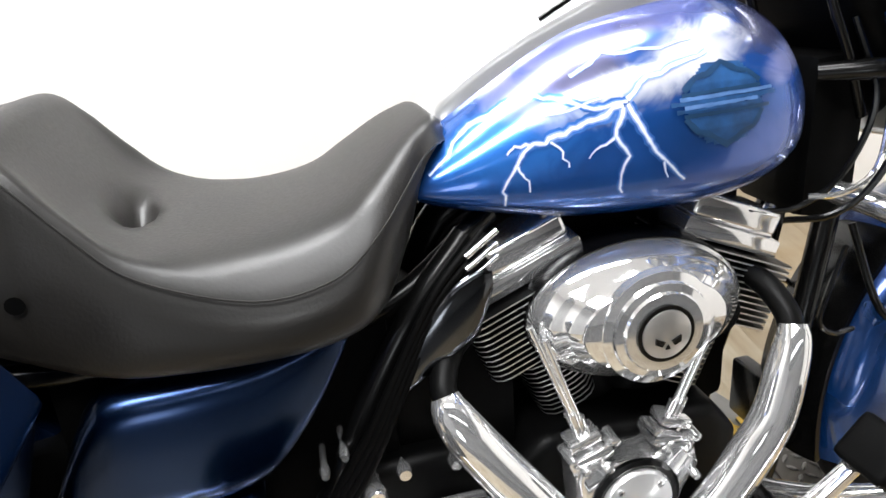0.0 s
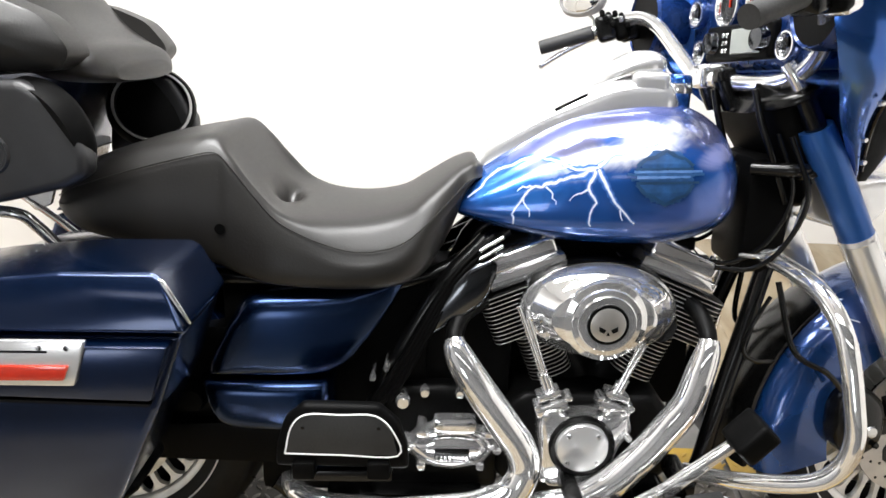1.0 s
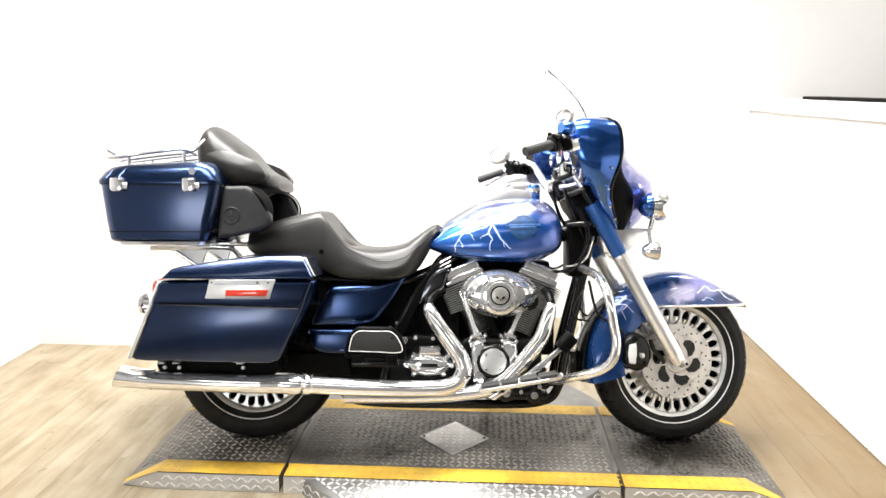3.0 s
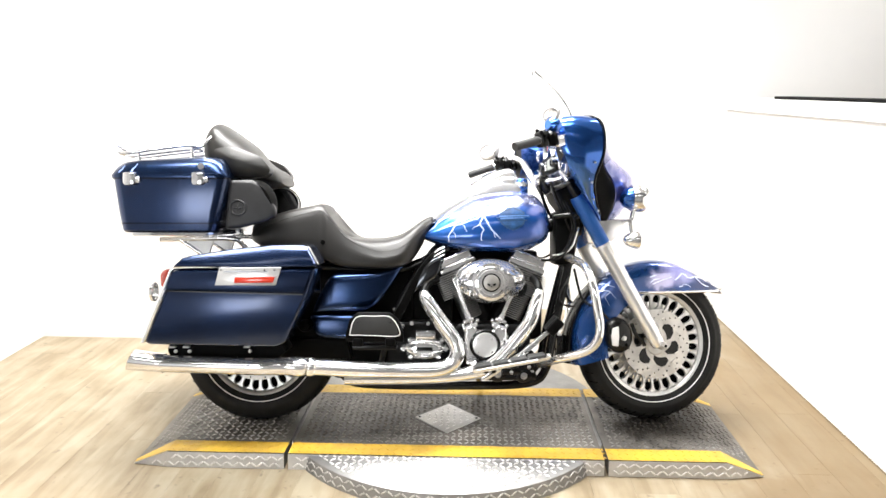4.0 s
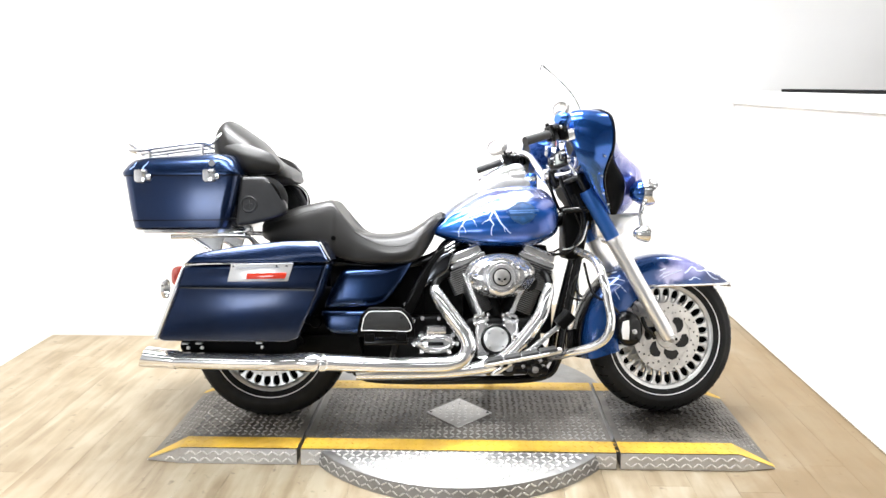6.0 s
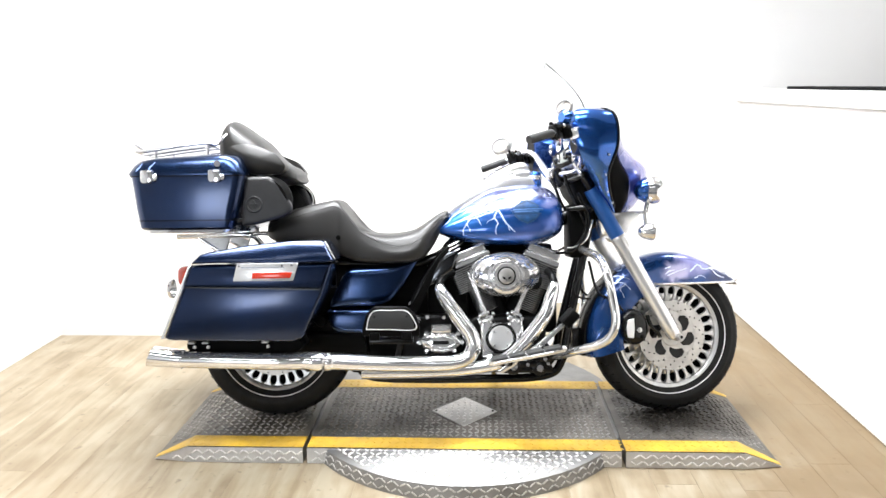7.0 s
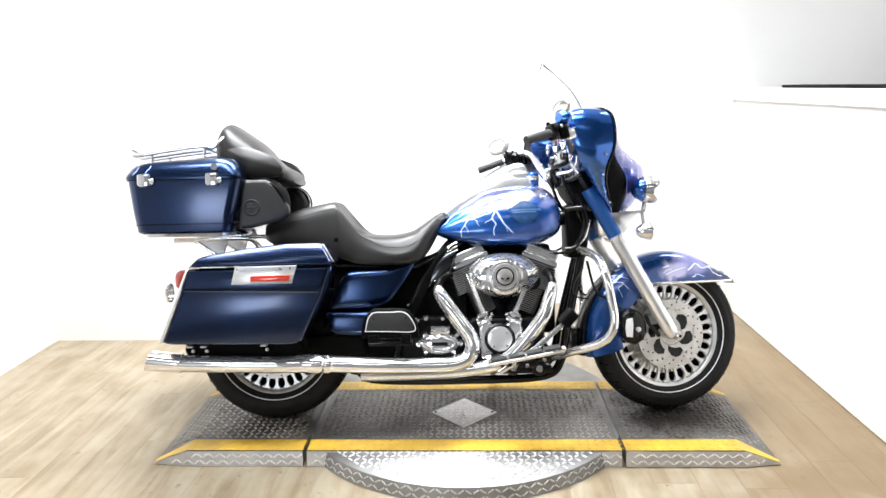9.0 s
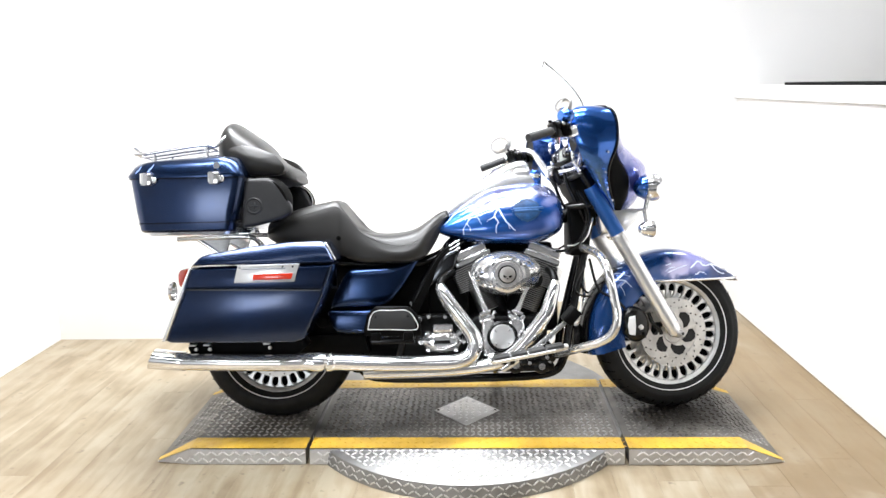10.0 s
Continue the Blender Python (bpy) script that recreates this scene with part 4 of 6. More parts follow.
part("primary_case", slab([(-0.30, 0.24), (-0.28, 0.36), (0.20, 0.40), (0.27, 0.33), (0.24, 0.21), (-0.24, 0.20)], 0.14, 0.215, 0.02, 3), CHROME, engine, "chrome primary cover")


def fin_mesh(w, d, r, t, edge):
    """A square cooling fin with rounded corners and a bright edge."""
    pts = []
    for cx, cy, a0 in ((w - r, d - r, 0), (-w + r, d - r, 90), (-w + r, -d + r, 180), (w - r, -d + r, 270)):
        for k in range(4):
            a = radians(a0 + 30 * k)
            pts.append((cx + r * math.cos(a), cy + r * math.sin(a)))
    bm = bmesh.new()
    vs = [[bm.verts.new((x, y, z)) for x, y in pts] for z in (-t, t)]
    bm.faces.new(vs[0])
    bm.faces.new(vs[1])
    n = len(pts)
    for k in range(n):
        f = bm.faces.new((vs[0][k], vs[0][(k + 1) % n], vs[1][(k + 1) % n], vs[1][k]))
        f.material_index = 1
    bmesh.ops.recalc_face_normals(bm, faces=bm.faces)
    me = bpy.data.meshes.new("fin")
    bm.to_mesh(me)
    bm.free()
    me.materials.append(FINMAT)
    me.materials.append(edge)
    return me


fin_a, fin_b = fin_mesh(0.042, 0.086, 0.028, 0.0012, DULLEDGE), fin_mesh(0.104, 0.114, 0.022, 0.0011, FINEDGE)
for tilt in (-22.5, 22.5):
    base = Matrix.Translation(CRANK) @ Matrix.Rotation(radians(tilt), 4, "Y")
    cyl = part("cylinder", lathe([(0.058, 0.10), (0.058, 0.345)], (0, 0, 0), "z", 32), FINMAT, engine, "black finned cylinder")
    cyl.matrix_basis = base
    for k in range(25):
        ob = new("fin", fin_a if k < 13 else fin_b)
        ob.parent = cyl
        ob.matrix_basis = Matrix.Translation((math.copysign(0.024, tilt) if k < 13 else 0, 0, 0.148 + 0.0082 * k + (0.003 if k >= 13 else 0)))
    hd = part("cylinder_head", box((0, 0, 0.325), (0.17, 0.17, 0.05), 0.02, 2), FINMAT, cyl)
    rb = part("rocker_box", box((0, 0, 0.364), (0.150, 0.190, 0.024), 0.004, 2), CHROME, cyl, "chrome rocker box")
    part("rocker_cover", box((0, 0, 0.394), (0.134, 0.176, 0.036), 0.008, 3), CHROME, rb)
    for sx in (-1, 1):
        for sy in (-1, 1):
            part("bolt", lathe([(0.007, 0), (0.007, 0.008), (0, 0.009)], (sx * 0.052, sy * 0.072, 0.411), "z", 8), CHROME, rb)
    # exhaust port flange
    ex = part("port", lathe([(0.030, 0), (0.034, 0.01), (0.034, 0.03)], (0, -0.13, 0.27), "y", 20), BLACK, cyl)
# pushrod tubes, tappet blocks
for x0, z0, x1, z1 in ((-0.002, 0.590, 0.062, 0.420), (0.016, 0.570, 0.070, 0.415), (0.246, 0.550, 0.186, 0.420), (0.234, 0.545, 0.178, 0.415)):
    p = part("pushrod_tube", tube([(x0, -0.145, z0), ((x0 + x1) / 2, -0.148, (z0 + z1) / 2), (x1, -0.150, z1)], 0.0046), CHROME, engine, "chrome pushrod tube")
    part("collar", rod((x0 * 0.25 + x1 * 0.75, -0.149, z0 * 0.25 + z1 * 0.75), (x1, -0.15, z1), 0.0088), CHROME, p)
for x, a in ((0.066, -20), (0.180, 20)):
    tb = part("tappet_block", box((x, -0.150, 0.402), (0.062, 0.048, 0.020), 0.006, 2, pose(0, 0, 0, 0, a, 0)), CHROME, engine)
    part("tappet_block", box((x + a * 0.0003, -0.150, 0.425), (0.045, 0.035, 0.014), 0.005, 2, pose(0, 0, 0, 0, a, 0)), CHROME, tb)
    for sx in (-0.028, 0.028):
        part("bolt", lathe([(0.0, -0.03), (0.006, -0.028), (0.007, 0.0)], (x + sx, -0.152, 0.418 + sx * math.tan(radians(-a))), "y", 10), CHROME, tb)
camc = part("cam_cover", slab([(0.042, 0.375), (0.050, 0.402), (0.078, 0.408), (0.092, 0.388), (0.155, 0.388), (0.172, 0.410), (0.205, 0.403), (0.216, 0.362), (0.198, 0.335), (0.186, 0.30), (0.165, 0.262), (0.125, 0.243), (0.068, 0.243), (0.050, 0.265)], -0.178, -0.12, 0.010, 3), CHROME, engine, "chrome cam cover")
part("timer_cover", lathe([(0, -0.193), (0.030, -0.193), (0.046, -0.190), (0.050, -0.184), (0.050, -0.176)], (0.123, 0, 0.333), "y", 48), BRIGHT, camc, "brushed round timer cover")
part("cover_ring", lathe([(0.052, -0.184), (0.056, -0.186), (0.061, -0.182), (0.061, -0.176)], (0.123, 0, 0.333), "y", 48), BLACK, camc)
for x, z in ((0.055, 0.392), (0.195, 0.392), (0.208, 0.35), (0.055, 0.265), (0.16, 0.262), (0.165, 0.395), (0.085, 0.392)):
    part("bolt", lathe([(0, -0.186), (0.0055, -0.185), (0.007, -0.176)], (x, 0, z), "y", 10), CHROME, camc)
for k in range(4):
    a = radians(45 + 90 * k)
    part("screw", lathe([(0, -0.1945), (0.0045, -0.194), (0.005, -0.188)], (0.123 + 0.038 * math.cos(a), 0, 0.333 + 0.038 * math.sin(a)), "y", 10), CHROME, camc)
# gearbox end cover
gc = part("gearbox_cover", lathe([(0, -0.178), (0.045, -0.178), (0.066, -0.172), (0.078, -0.160), (0.08, -0.13)], (-0.114, 0, 0.315), "y", 40, (1.0, 0.55)), CHROME, engine, "chrome gearbox end cover")
part("slot", box((-0.114, -0.176, 0.312), (0.066, 0.006, 0.026), 0.004, 2), BLACK, gc)
for k in range(8):
    part("raised_bar", box((-0.141 + 0.0078 * k, -0.180, 0.305), (0.0045, 0.003, 0.011)), CHROME, gc)
part("top_bracket", box((-0.110, -0.170, 0.372), (0.078, 0.03, 0.030), 0.008, 2), CHROME, gc)
for x in (-0.138, -0.082):
    part("bolt", lathe([(0, -0.190), (0.006, -0.189), (0.0085, -0.184)], (x, 0, 0.374), "y", 12), SATIN, gc)
for x, z in ((-0.198, 0.315), (-0.03, 0.315), (-0.17, 0.282), (-0.06, 0.282), (-0.17, 0.348), (-0.045, 0.348)):
    part("bolt", lathe([(0, -0.172), (0.008, -0.171), (0.010, -0.155), (0.010, -0.12)], (x, 0, z), "y", 12), CHROME, gc)

# air cleaner
AC = (0.146, 0.020, 0.578)
ac = part("air_cleaner", lathe([(0.132, -0.118), (0.134, -0.140), (0.132, -0.150), (0.126, -0.161), (0.114, -0.174), (0.101, -0.183), (0.099, -0.187), (0.088, -0.192), (0.086, -0.196), (0.065, -0.201), (0.0, -0.204)], AC, "y", 72, (1.065, 0.665)), CHROME, engine, "polished oval air cleaner cover")
part("backing_plate", lathe([(0.0, -0.09), (0.136, -0.09), (0.138, -0.12), (0.135, -0.138), (0.0, -0.138)], AC, "y", 72, (1.065, 0.67)), BLACK, ac)
part("step", lathe([(0.074, -0.190), (0.072, -0.202), (0.062, -0.205), (0.060, -0.2095), (0.051, -0.211), (0.049, -0.2145), (0.0, -0.2145)], AC, "y", 64), CHROME, ac, "stepped chrome boss")
md = part("medallion", lathe([(0.031, -0.213), (0.0305, -0.219), (0.026, -0.2205), (0.0, -0.2215)], AC, "y", 48), STEEL, ac, "round emblem with a dark ring")
part("ring", lathe([(0.031, -0.213), (0.036, -0.213), (0.036, -0.2175), (0.031, -0.2175)], AC, "y", 48, closed=True), BLACK, md)
for sx in (-1, 1):
    part("mark", slab([(AC[0] + sx * 0.004, 0.571), (AC[0] + sx * 0.016, 0.577), (AC[0] + sx * 0.016, 0.569), (AC[0] + sx * 0.008, 0.565)], -0.2035, -0.200, 0.0), BLACK, md, smooth=False)
part("mark", slab([(AC[0] - 0.003, 0.561), (AC[0] + 0.003, 0.561), (AC[0], 0.567)], -0.2035, -0.200, 0.0), BLACK, md, smooth=False)

# exhaust
exhaust = empty("exhaust", bike)
part("rear_header", tube([(-0.116, -0.176, 0.540), (-0.112, -0.186, 0.524), (-0.096, -0.195, 0.494), (-0.066, -0.203, 0.450), (-0.028, -0.210, 0.398), (0.004, -0.215, 0.350), (0.014, -0.219, 0.308), (-0.008, -0.226, 0.268), (-0.055, -0.240, 0.250), (-0.12, -0.256, 0.248), (-0.32, -0.295, 0.260), (-0.53, -0.335, 0.279)], [0.017, 0.023, 0.0275, 0.029, 0.0295, 0.0295, 0.0295, 0.0295, 0.0295, 0.0295, 0.0295, 0.0295], 20, 8), CHROME, exhaust, "chrome rear header pipe with heat shield")
part("front_header", tube([(0.334, -0.176, 0.545), (0.330, -0.184, 0.525), (0.318, -0.192, 0.488), (0.298, -0.201, 0.430), (0.262, -0.207, 0.380), (0.216, -0.211, 0.322), (0.156, -0.214, 0.264), (0.08, -0.212, 0.232), (-0.12, -0.21, 0.212), (-0.42, -0.22, 0.212)], [0.017, 0.022, 0.0255, 0.027, 0.028, 0.028, 0.028, 0.027, 0.026, 0.026], 20, 8), CHROME, exhaust, "chrome front header pipe with heat shield")
for pts in ([(-0.060, -0.10, 0.585), (-0.098, -0.135, 0.572), (-0.115, -0.165, 0.545), (-0.110, -0.180, 0.522)], [(0.312, -0.09, 0.592), (0.326, -0.13, 0.580), (0.334, -0.165, 0.552), (0.330, -0.180, 0.525)]):
    part("port_pipe", tube(pts, 0.016, 14, 5), FINMAT, exhaust, "black pipe from the cylinder")
for s in (-1, 1):
    yy = s * 0.36
    mf = part("muffler", tube([(-0.548, s * 0.341, 0.279), (-0.552, s * 0.342, 0.280), (-0.562, s * 0.345, 0.282), (-0.585, s * 0.35, 0.284), (-0.62, s * 0.352, 0.286), (-0.75, yy, 0.288), (-1.05, yy, 0.299), (-1.06, yy, 0.3005), (-1.13, yy, 0.308), (-1.175, yy, 0.313)], [0.028, 0.032, 0.0355, 0.0355, 0.0325, 0.0315, 0.0315, 0.034, 0.036, 0.037], 28, 4), CHROME, exhaust, "long chrome muffler")
    for v in mf.data.vertices:
        if v.co.x < -1.12:
            v.co.x += (v.co.z - 0.315) * 0.30
    part("outlet", lathe([(0.0, 0), (0.030, 0), (0.030, 0.004)], (-1.168, yy, 0.315), "x", 24), BLACK, mf)
    part("seam", tube([(-1.058, yy, 0.3000), (-1.066, yy, 0.3010)], 0.0352, 28, 2), CHROME, mf)
    cl = part("clamp", tube([(-0.520, s * 0.334, 0.277), (-0.526, s * 0.336, 0.2775), (-0.543, s * 0.340, 0.2795), (-0.549, s * 0.342, 0.280)], [0.030, 0.033, 0.033, 0.030], 24, 2), CHROME, exhaust, "chrome muffler clamp")
    part("bolt", rod((-0.525, s * 0.335 - 0.03 * 1, 0.312), (-0.525, s * 0.335 + 0.01, 0.308), 0.005), CHROME, cl)
part("crossover", tube([(-0.20, -0.20, 0.205), (-0.40, -0.15, 0.21), (-0.46, 0.1, 0.22), (-0.53, 0.33, 0.277)], 0.022), CHROME, exhaust)
part("catalyst_box", box((-0.20, -0.10, 0.19), (0.30, 0.12, 0.05), 0.015, 2), BLACK, exhaust)

# passenger footboard folded up
pb = part("passenger_footboard", slab([(-0.388, 0.366), (-0.190, 0.362), (-0.192, 0.40), (-0.204, 0.445), (-0.235, 0.476), (-0.345, 0.478), (-0.374, 0.45), (-0.386, 0.40)], -0.305, -0.28, 0.010, 3), MATT, bike, "black rubber passenger footboard folded up")
GREYPAD = mat("worn_rubber_pad", (0.014, 0.0145, 0.0145), 0.55, var=0.15, scale=20, bump=0.2, bscale=300)
part("pad", slab([(-0.372, 0.393), (-0.207, 0.390), (-0.215, 0.432), (-0.24, 0.462), (-0.340, 0.463), (-0.362, 0.440)], -0.309, -0.302, 0.003, 2), GREYPAD, pb)
part("piping", tube([(-0.372, -0.309, 0.393), (-0.29, -0.309, 0.391), (-0.207, -0.309, 0.390), (-0.213, -0.309, 0.432), (-0.24, -0.309, 0.462), (-0.29, -0.309, 0.463), (-0.340, -0.309, 0.463), (-0.362, -0.309, 0.440), (-0.372, -0.309, 0.393)], 0.0015, 6, 4), WHITE, pb, "thin light piping")
for x in (-0.345, -0.235):
    part("hinge", box((x, -0.30, 0.365), (0.034, 0.035, 0.030), 0.005, 2), MATT, pb)
    part("dot", lathe([(0, -0.3105), (0.003, -0.310)], (x, 0, 0.44), "y", 8), BLACK, pb)
part("bracket", box((-0.29, -0.25, 0.345), (0.15, 0.10, 0.02), 0.005), BLACK, pb)
pb.matrix_basis = Matrix.Translation((0.019, 0, 0)) @ Matrix.Diagonal((1.1, 1, 1, 1))

# rider footboard, brake pedal, engine guard
fb = empty("footboard", bike)
TREAD = Matrix.Translation((0.203, -0.335, 0.298)) @ pose(0, 0, 0, 0, -10.0, 0)
bm = bmesh.new()
out = [(-0.145, -0.032), (-0.13, -0.040), (0.10, -0.042), (0.150, -0.028), (0.155, 0.012), (0.13, 0.034), (-0.13, 0.034), (-0.145, 0.026)]
for name, m_, lo, hi in (("pan", CHROME, -0.014, 0.0),):
    lov = [bm.verts.new((x * 0.97, y * 0.95, lo)) for x, y in out]
    hiv = [bm.verts.new((x, y, hi)) for x, y in out]
    bm.faces.new(lov)
    bm.faces.new(hiv)
    for q in range(len(out)):
        bm.faces.new((lov[q], lov[(q + 1) % 8], hiv[(q + 1) % 8], hiv[q]))
    bmesh.ops.recalc_face_normals(bm, faces=bm.faces)
    bmesh.ops.bevel(bm, geom=list(bm.edges), offset=0.004, segments=2, affect="EDGES")
    o = part(name, bm, m_, fb, "chrome footboard pan")
    o.matrix_basis = TREAD
for i in range(4):
    for j in range(2):
        x0, x1 = -0.130 + 0.067 * i, -0.130 + 0.067 * i + 0.060
        y0, y1 = -0.034 + 0.033 * j, -0.034 + 0.033 * j + 0.031
        o = part("rubber_pad", box(((x0 + x1) / 2, (y0 + y1) / 2, 0.003), (x1 - x0, y1 - y0, 0.010), 0.003, 2), GREYPAD, fb)
        o.matrix_basis = TREAD
for x, z, w in ((0.13, 0.262, 0.05), (0.21, 0.258, 0.07), (0.275, 0.278, 0.045)):
    part("bracket", box((x, -0.300, z), (w, 0.05, 0.026), 0.008, 2), BLACK, fb)
    part("bolt", lathe([(0, -0.334), (0.007, -0.333), (0.009, -0.322)], (x, 0, z - 0.002), "y", 12), CHROME, fb)
for x, z, r in ((0.165, 0.236, 0.036), (0.265, 0.228, 0.032)):
    dr = part("pivot_drum", lathe([(0, -0.262), (r * 0.55, -0.262), (r * 0.62, -0.256), (r * 0.9, -0.254), (r, -0.245), (r, -0.15)], (x, 0, z), "y", 28), BLACK, fb, "round black pivot housing")
    part("cap", lathe([(0, -0.266), (r * 0.4, -0.265), (r * 0.45, -0.260)], (x, 0, z), "y", 20), SATIN, dr)
part("strut", box((0.22, -0.19, 0.215), (0.20, 0.06, 0.03), 0.008, 2), BLACK, fb)
part("heel_lug", box((0.10, -0.22, 0.262), (0.03, 0.10, 0.03), 0.006), BLACK, fb)
part("toe_lug", box((0.29, -0.22, 0.30), (0.03, 0.10, 0.03), 0.006), BLACK, fb)
pedal = part("brake_pedal", slab([(0.10, 0.225), (0.12, 0.215), (0.26, 0.305), (0.36, 0.395), (0.352, 0.408), (0.24, 0.315)], -0.288, -0.268, 0.004, 2), CHROME, bike, "chrome brake pedal lever")
part("rubber_pad", box((0.372, -0.295, 0.425), (0.066, 0.075, 0.042), 0.010, 3, pose(0, 0, 0, 0, -48, 0)), MATT, pedal, "black rubber pedal pad")
for s in (-1, 1):
    gd = part("engine_guard", tube([(0.455, s * 0.05, 0.672), (0.485, s * 0.12, 0.662), (0.508, s * 0.20, 0.640), (0.522, s * 0.262, 0.585), (0.538, s * 0.293, 0.48), (0.545, s * 0.300, 0.415), (0.532, s * 0.292, 0.358), (0.49, s * 0.27, 0.318), (0.40, s * 0.20, 0.278), (0.345, s * 0.12, 0.245)], 0.0165, 18, 8), CHROME, bike, "bent chrome engine guard bar")
part("side_stand", tube([(0.10, 0.16, 0.18), (0.13, 0.28, 0.09), (0.15, 0.335, 0.065)], [0.014, 0.012, 0.010]), BLACK, bike)
# tour case carrier
cr = empty("case_carrier", bike)
for s in (-1, 1):
    part("strut", tube([(-1.14, s * 0.16, 0.745), (-1.0, s * 0.16, 0.748), (-0.86, s * 0.16, 0.748), (-0.82, s * 0.15, 0.72), (-0.77, s * 0.15, 0.66)], 0.010), CHROME, cr)
    part("strut", tube([(-1.06, s * 0.16, 0.742), (-0.95, s * 0.15, 0.665), (-0.90, s * 0.14, 0.63)], 0.008), CHROME, cr)
    part("plate", slab([(-1.05, 0.742), (-0.93, 0.745), (-0.95, 0.69), (-0.985, 0.675)], s * 0.150, s * 0.158, 0.003, 1), CHROME, cr)

# ---- front end, turned to its left ----
fork = empty("front_fork", bike)
fork.matrix_basis = TURNED
FR0, FR1 = Vector((0.482, 0, 0.893)), Vector((0.808, 0, 0.318))
FD = (FR1 - FR0).normalized()


def along(d, y):
    p = FR0 + FD * d
    return (p.x, y, p.z)


for s in (-1, 1):
    y = s * 0.116
    sl = part("fork_slider", tube([along(0.200, y), along(0.215, y), along(0.235, y), along(0.57, y), along(0.63, y), along(0.668, y)], [0.031, 0.033, 0.0315, 0.0315, 0.031, 0.026], 24, 3), BRIGHT, fork, "bright fork slider")
    part("axle_clamp", lathe([(0.0, -0.020), (0.015, -0.020), (0.018, -0.014), (0.018, 0.016), (0.016, 0.020), (0.0, 0.020)], (0.820, y, 0.313), "y", 24), STEEL, sl)
    part("fork_cover", tube([along(-0.01, y), along(0.0, y), along(0.185, y), along(0.203, y)], [0.026, 0.030, 0.030, 0.029], 24, 2), FORKBLUE, fork, "blue painted fork cover")
    part("upper_tube", tube([along(-0.135, y * 0.9), along(-0.10, y * 0.97), along(0.01, y)], 0.0125, 16, 4), CHROME, fork)
    part("sleeve", tube([along(-0.085, y * 0.985), along(-0.08, y), along(0.0, y)], [0.015, 0.0175, 0.0185], 20, 3), BLACK, fork)
for d in (-0.075, 0.06):
    p = FR0 + FD * d
    part("triple_clamp", superloft([(p.x - 0.055, 0, p.z - 0.02, 0.07, 0.012, 0.012), (p.x - 0.03, 0, p.z - 0.012, 0.118, 0.016, 0.016), (p.x + 0.005, 0, p.z + 0.004, 0.138, 0.017, 0.017), (p.x + 0.03, 0, p.z + 0.012, 0.12, 0.012, 0.012)], 24, 4, 3.5), BLACK, fork)
part("fork_panel", slab([(0.545, 0.815), (0.700, 0.822), (0.672, 0.770), (0.618, 0.712), (0.570, 0.725)], -0.085, 0.085, 0.010, 2), BRIGHT, fork, "chrome panel below the fairing")
# brake calipers
for s in (-1, 1):
    cp = part("brake_caliper", superloft([(0.592, s * 0.1, 0.362, 0.016, 0.022, 0.022), (0.600, s * 0.1, 0.360, 0.028, 0.046, 0.046), (0.625, s * 0.1, 0.357, 0.034, 0.068, 0.068), (0.655, s * 0.1, 0.353, 0.034, 0.070, 0.070), (0.685, s * 0.1, 0.350, 0.028, 0.052, 0.052), (0.700, s * 0.1, 0.348, 0.014, 0.026, 0.026)], 28, 6, 2.8), BLACK, fork, "black four-piston brake caliper")
    part("bar", slab([(0.611, 0.385), (0.605, 0.352), (0.609, 0.316), (0.634, 0.312), (0.638, 0.350), (0.636, 0.391)], s * 0.130, s * 0.137, 0.006, 3), WHITE, cp, "pale printed band")
    part("bolt", lathe([(0, -0.006), (0.010, -0.005), (0.012, 0.0)], (0.657, s * 0.135, 0.344), "y", 18), SATIN, cp)
    part("bolt", lathe([(0, -0.006), (0.006, -0.005), (0.007, 0.0)], (0.672, s * 0.132, 0.315), "y", 14), BLACK, cp)
    part("bracket", tube([(0.70, s * 0.11, 0.40), (0.715, s * 0.11, 0.36), (0.745, s * 0.108, 0.33), (0.755, s * 0.105, 0.31)], 0.008), BLACK, cp)
    part("brake_hose", tube([(0.60, s * 0.115, 0.42), (0.56, s * 0.12, 0.46), (0.50, s * 0.10, 0.50), (0.48, s * 0.06, 0.62)], 0.0055), BLACK, fork)
    part("fender_mount", box((0.735, s * 0.108, 0.425), (0.034, 0.016, 0.034), 0.008, 2, pose(0, 0, 0, 0, 34, 0)), CHROME, fork)

# front fender with side skirts
WC = (0.820, 0.313)
rings = []
for k in range(45):
    a = math.radians(33 + 161 * k / 44)
    c, s = math.cos(a), math.sin(a)
    deg = math.degrees(a)
    ro = 0.344 + 0.026 * max(0, (60 - deg) / 27) ** 2 + 0.006 * max(0, (deg - 120) / 80)
    if deg < 97:
        ri = min(0.210 / s, ro - 0.004)
    elif deg < 128:
        ri = 0.212 - 0.010 * (deg - 97) / 31
    else:
        ri = 0.202 + 0.010 * min(1, (deg - 128) / 50)
    hw = 0.086 - 0.05 * max(0, (50 - deg) / 17) ** 2
    half = [(hw, ri), (hw + 0.002, ri + (ro - ri) * 0.45), (hw * 0.98, ri + (ro - ri) * 0.75), (hw * 0.80, ro - 0.014 * min(1, (ro - ri) / 0.06)), (hw * 0.45, ro - 0.003), (0, ro)]
    outer = half + [(-y, r) for y, r in reversed(half[:-1])]
    inner = [(y * 0.96, r - 0.003 if i not in (0, len(outer) - 1) else r) for i, (y, r) in enumerate(outer)]
    ring = [(WC[0] + r * c, y, WC[1] + r * s) for y, r in outer + inner[::-1]]
    rings.append(ring)
fender = part("front_fender", loft(rings), AIRFENDER, fork, "blue airbrushed front fender", sharp=60)
# black sheet over the fender rear: the dark reflection in its paint, made solid
rings = []
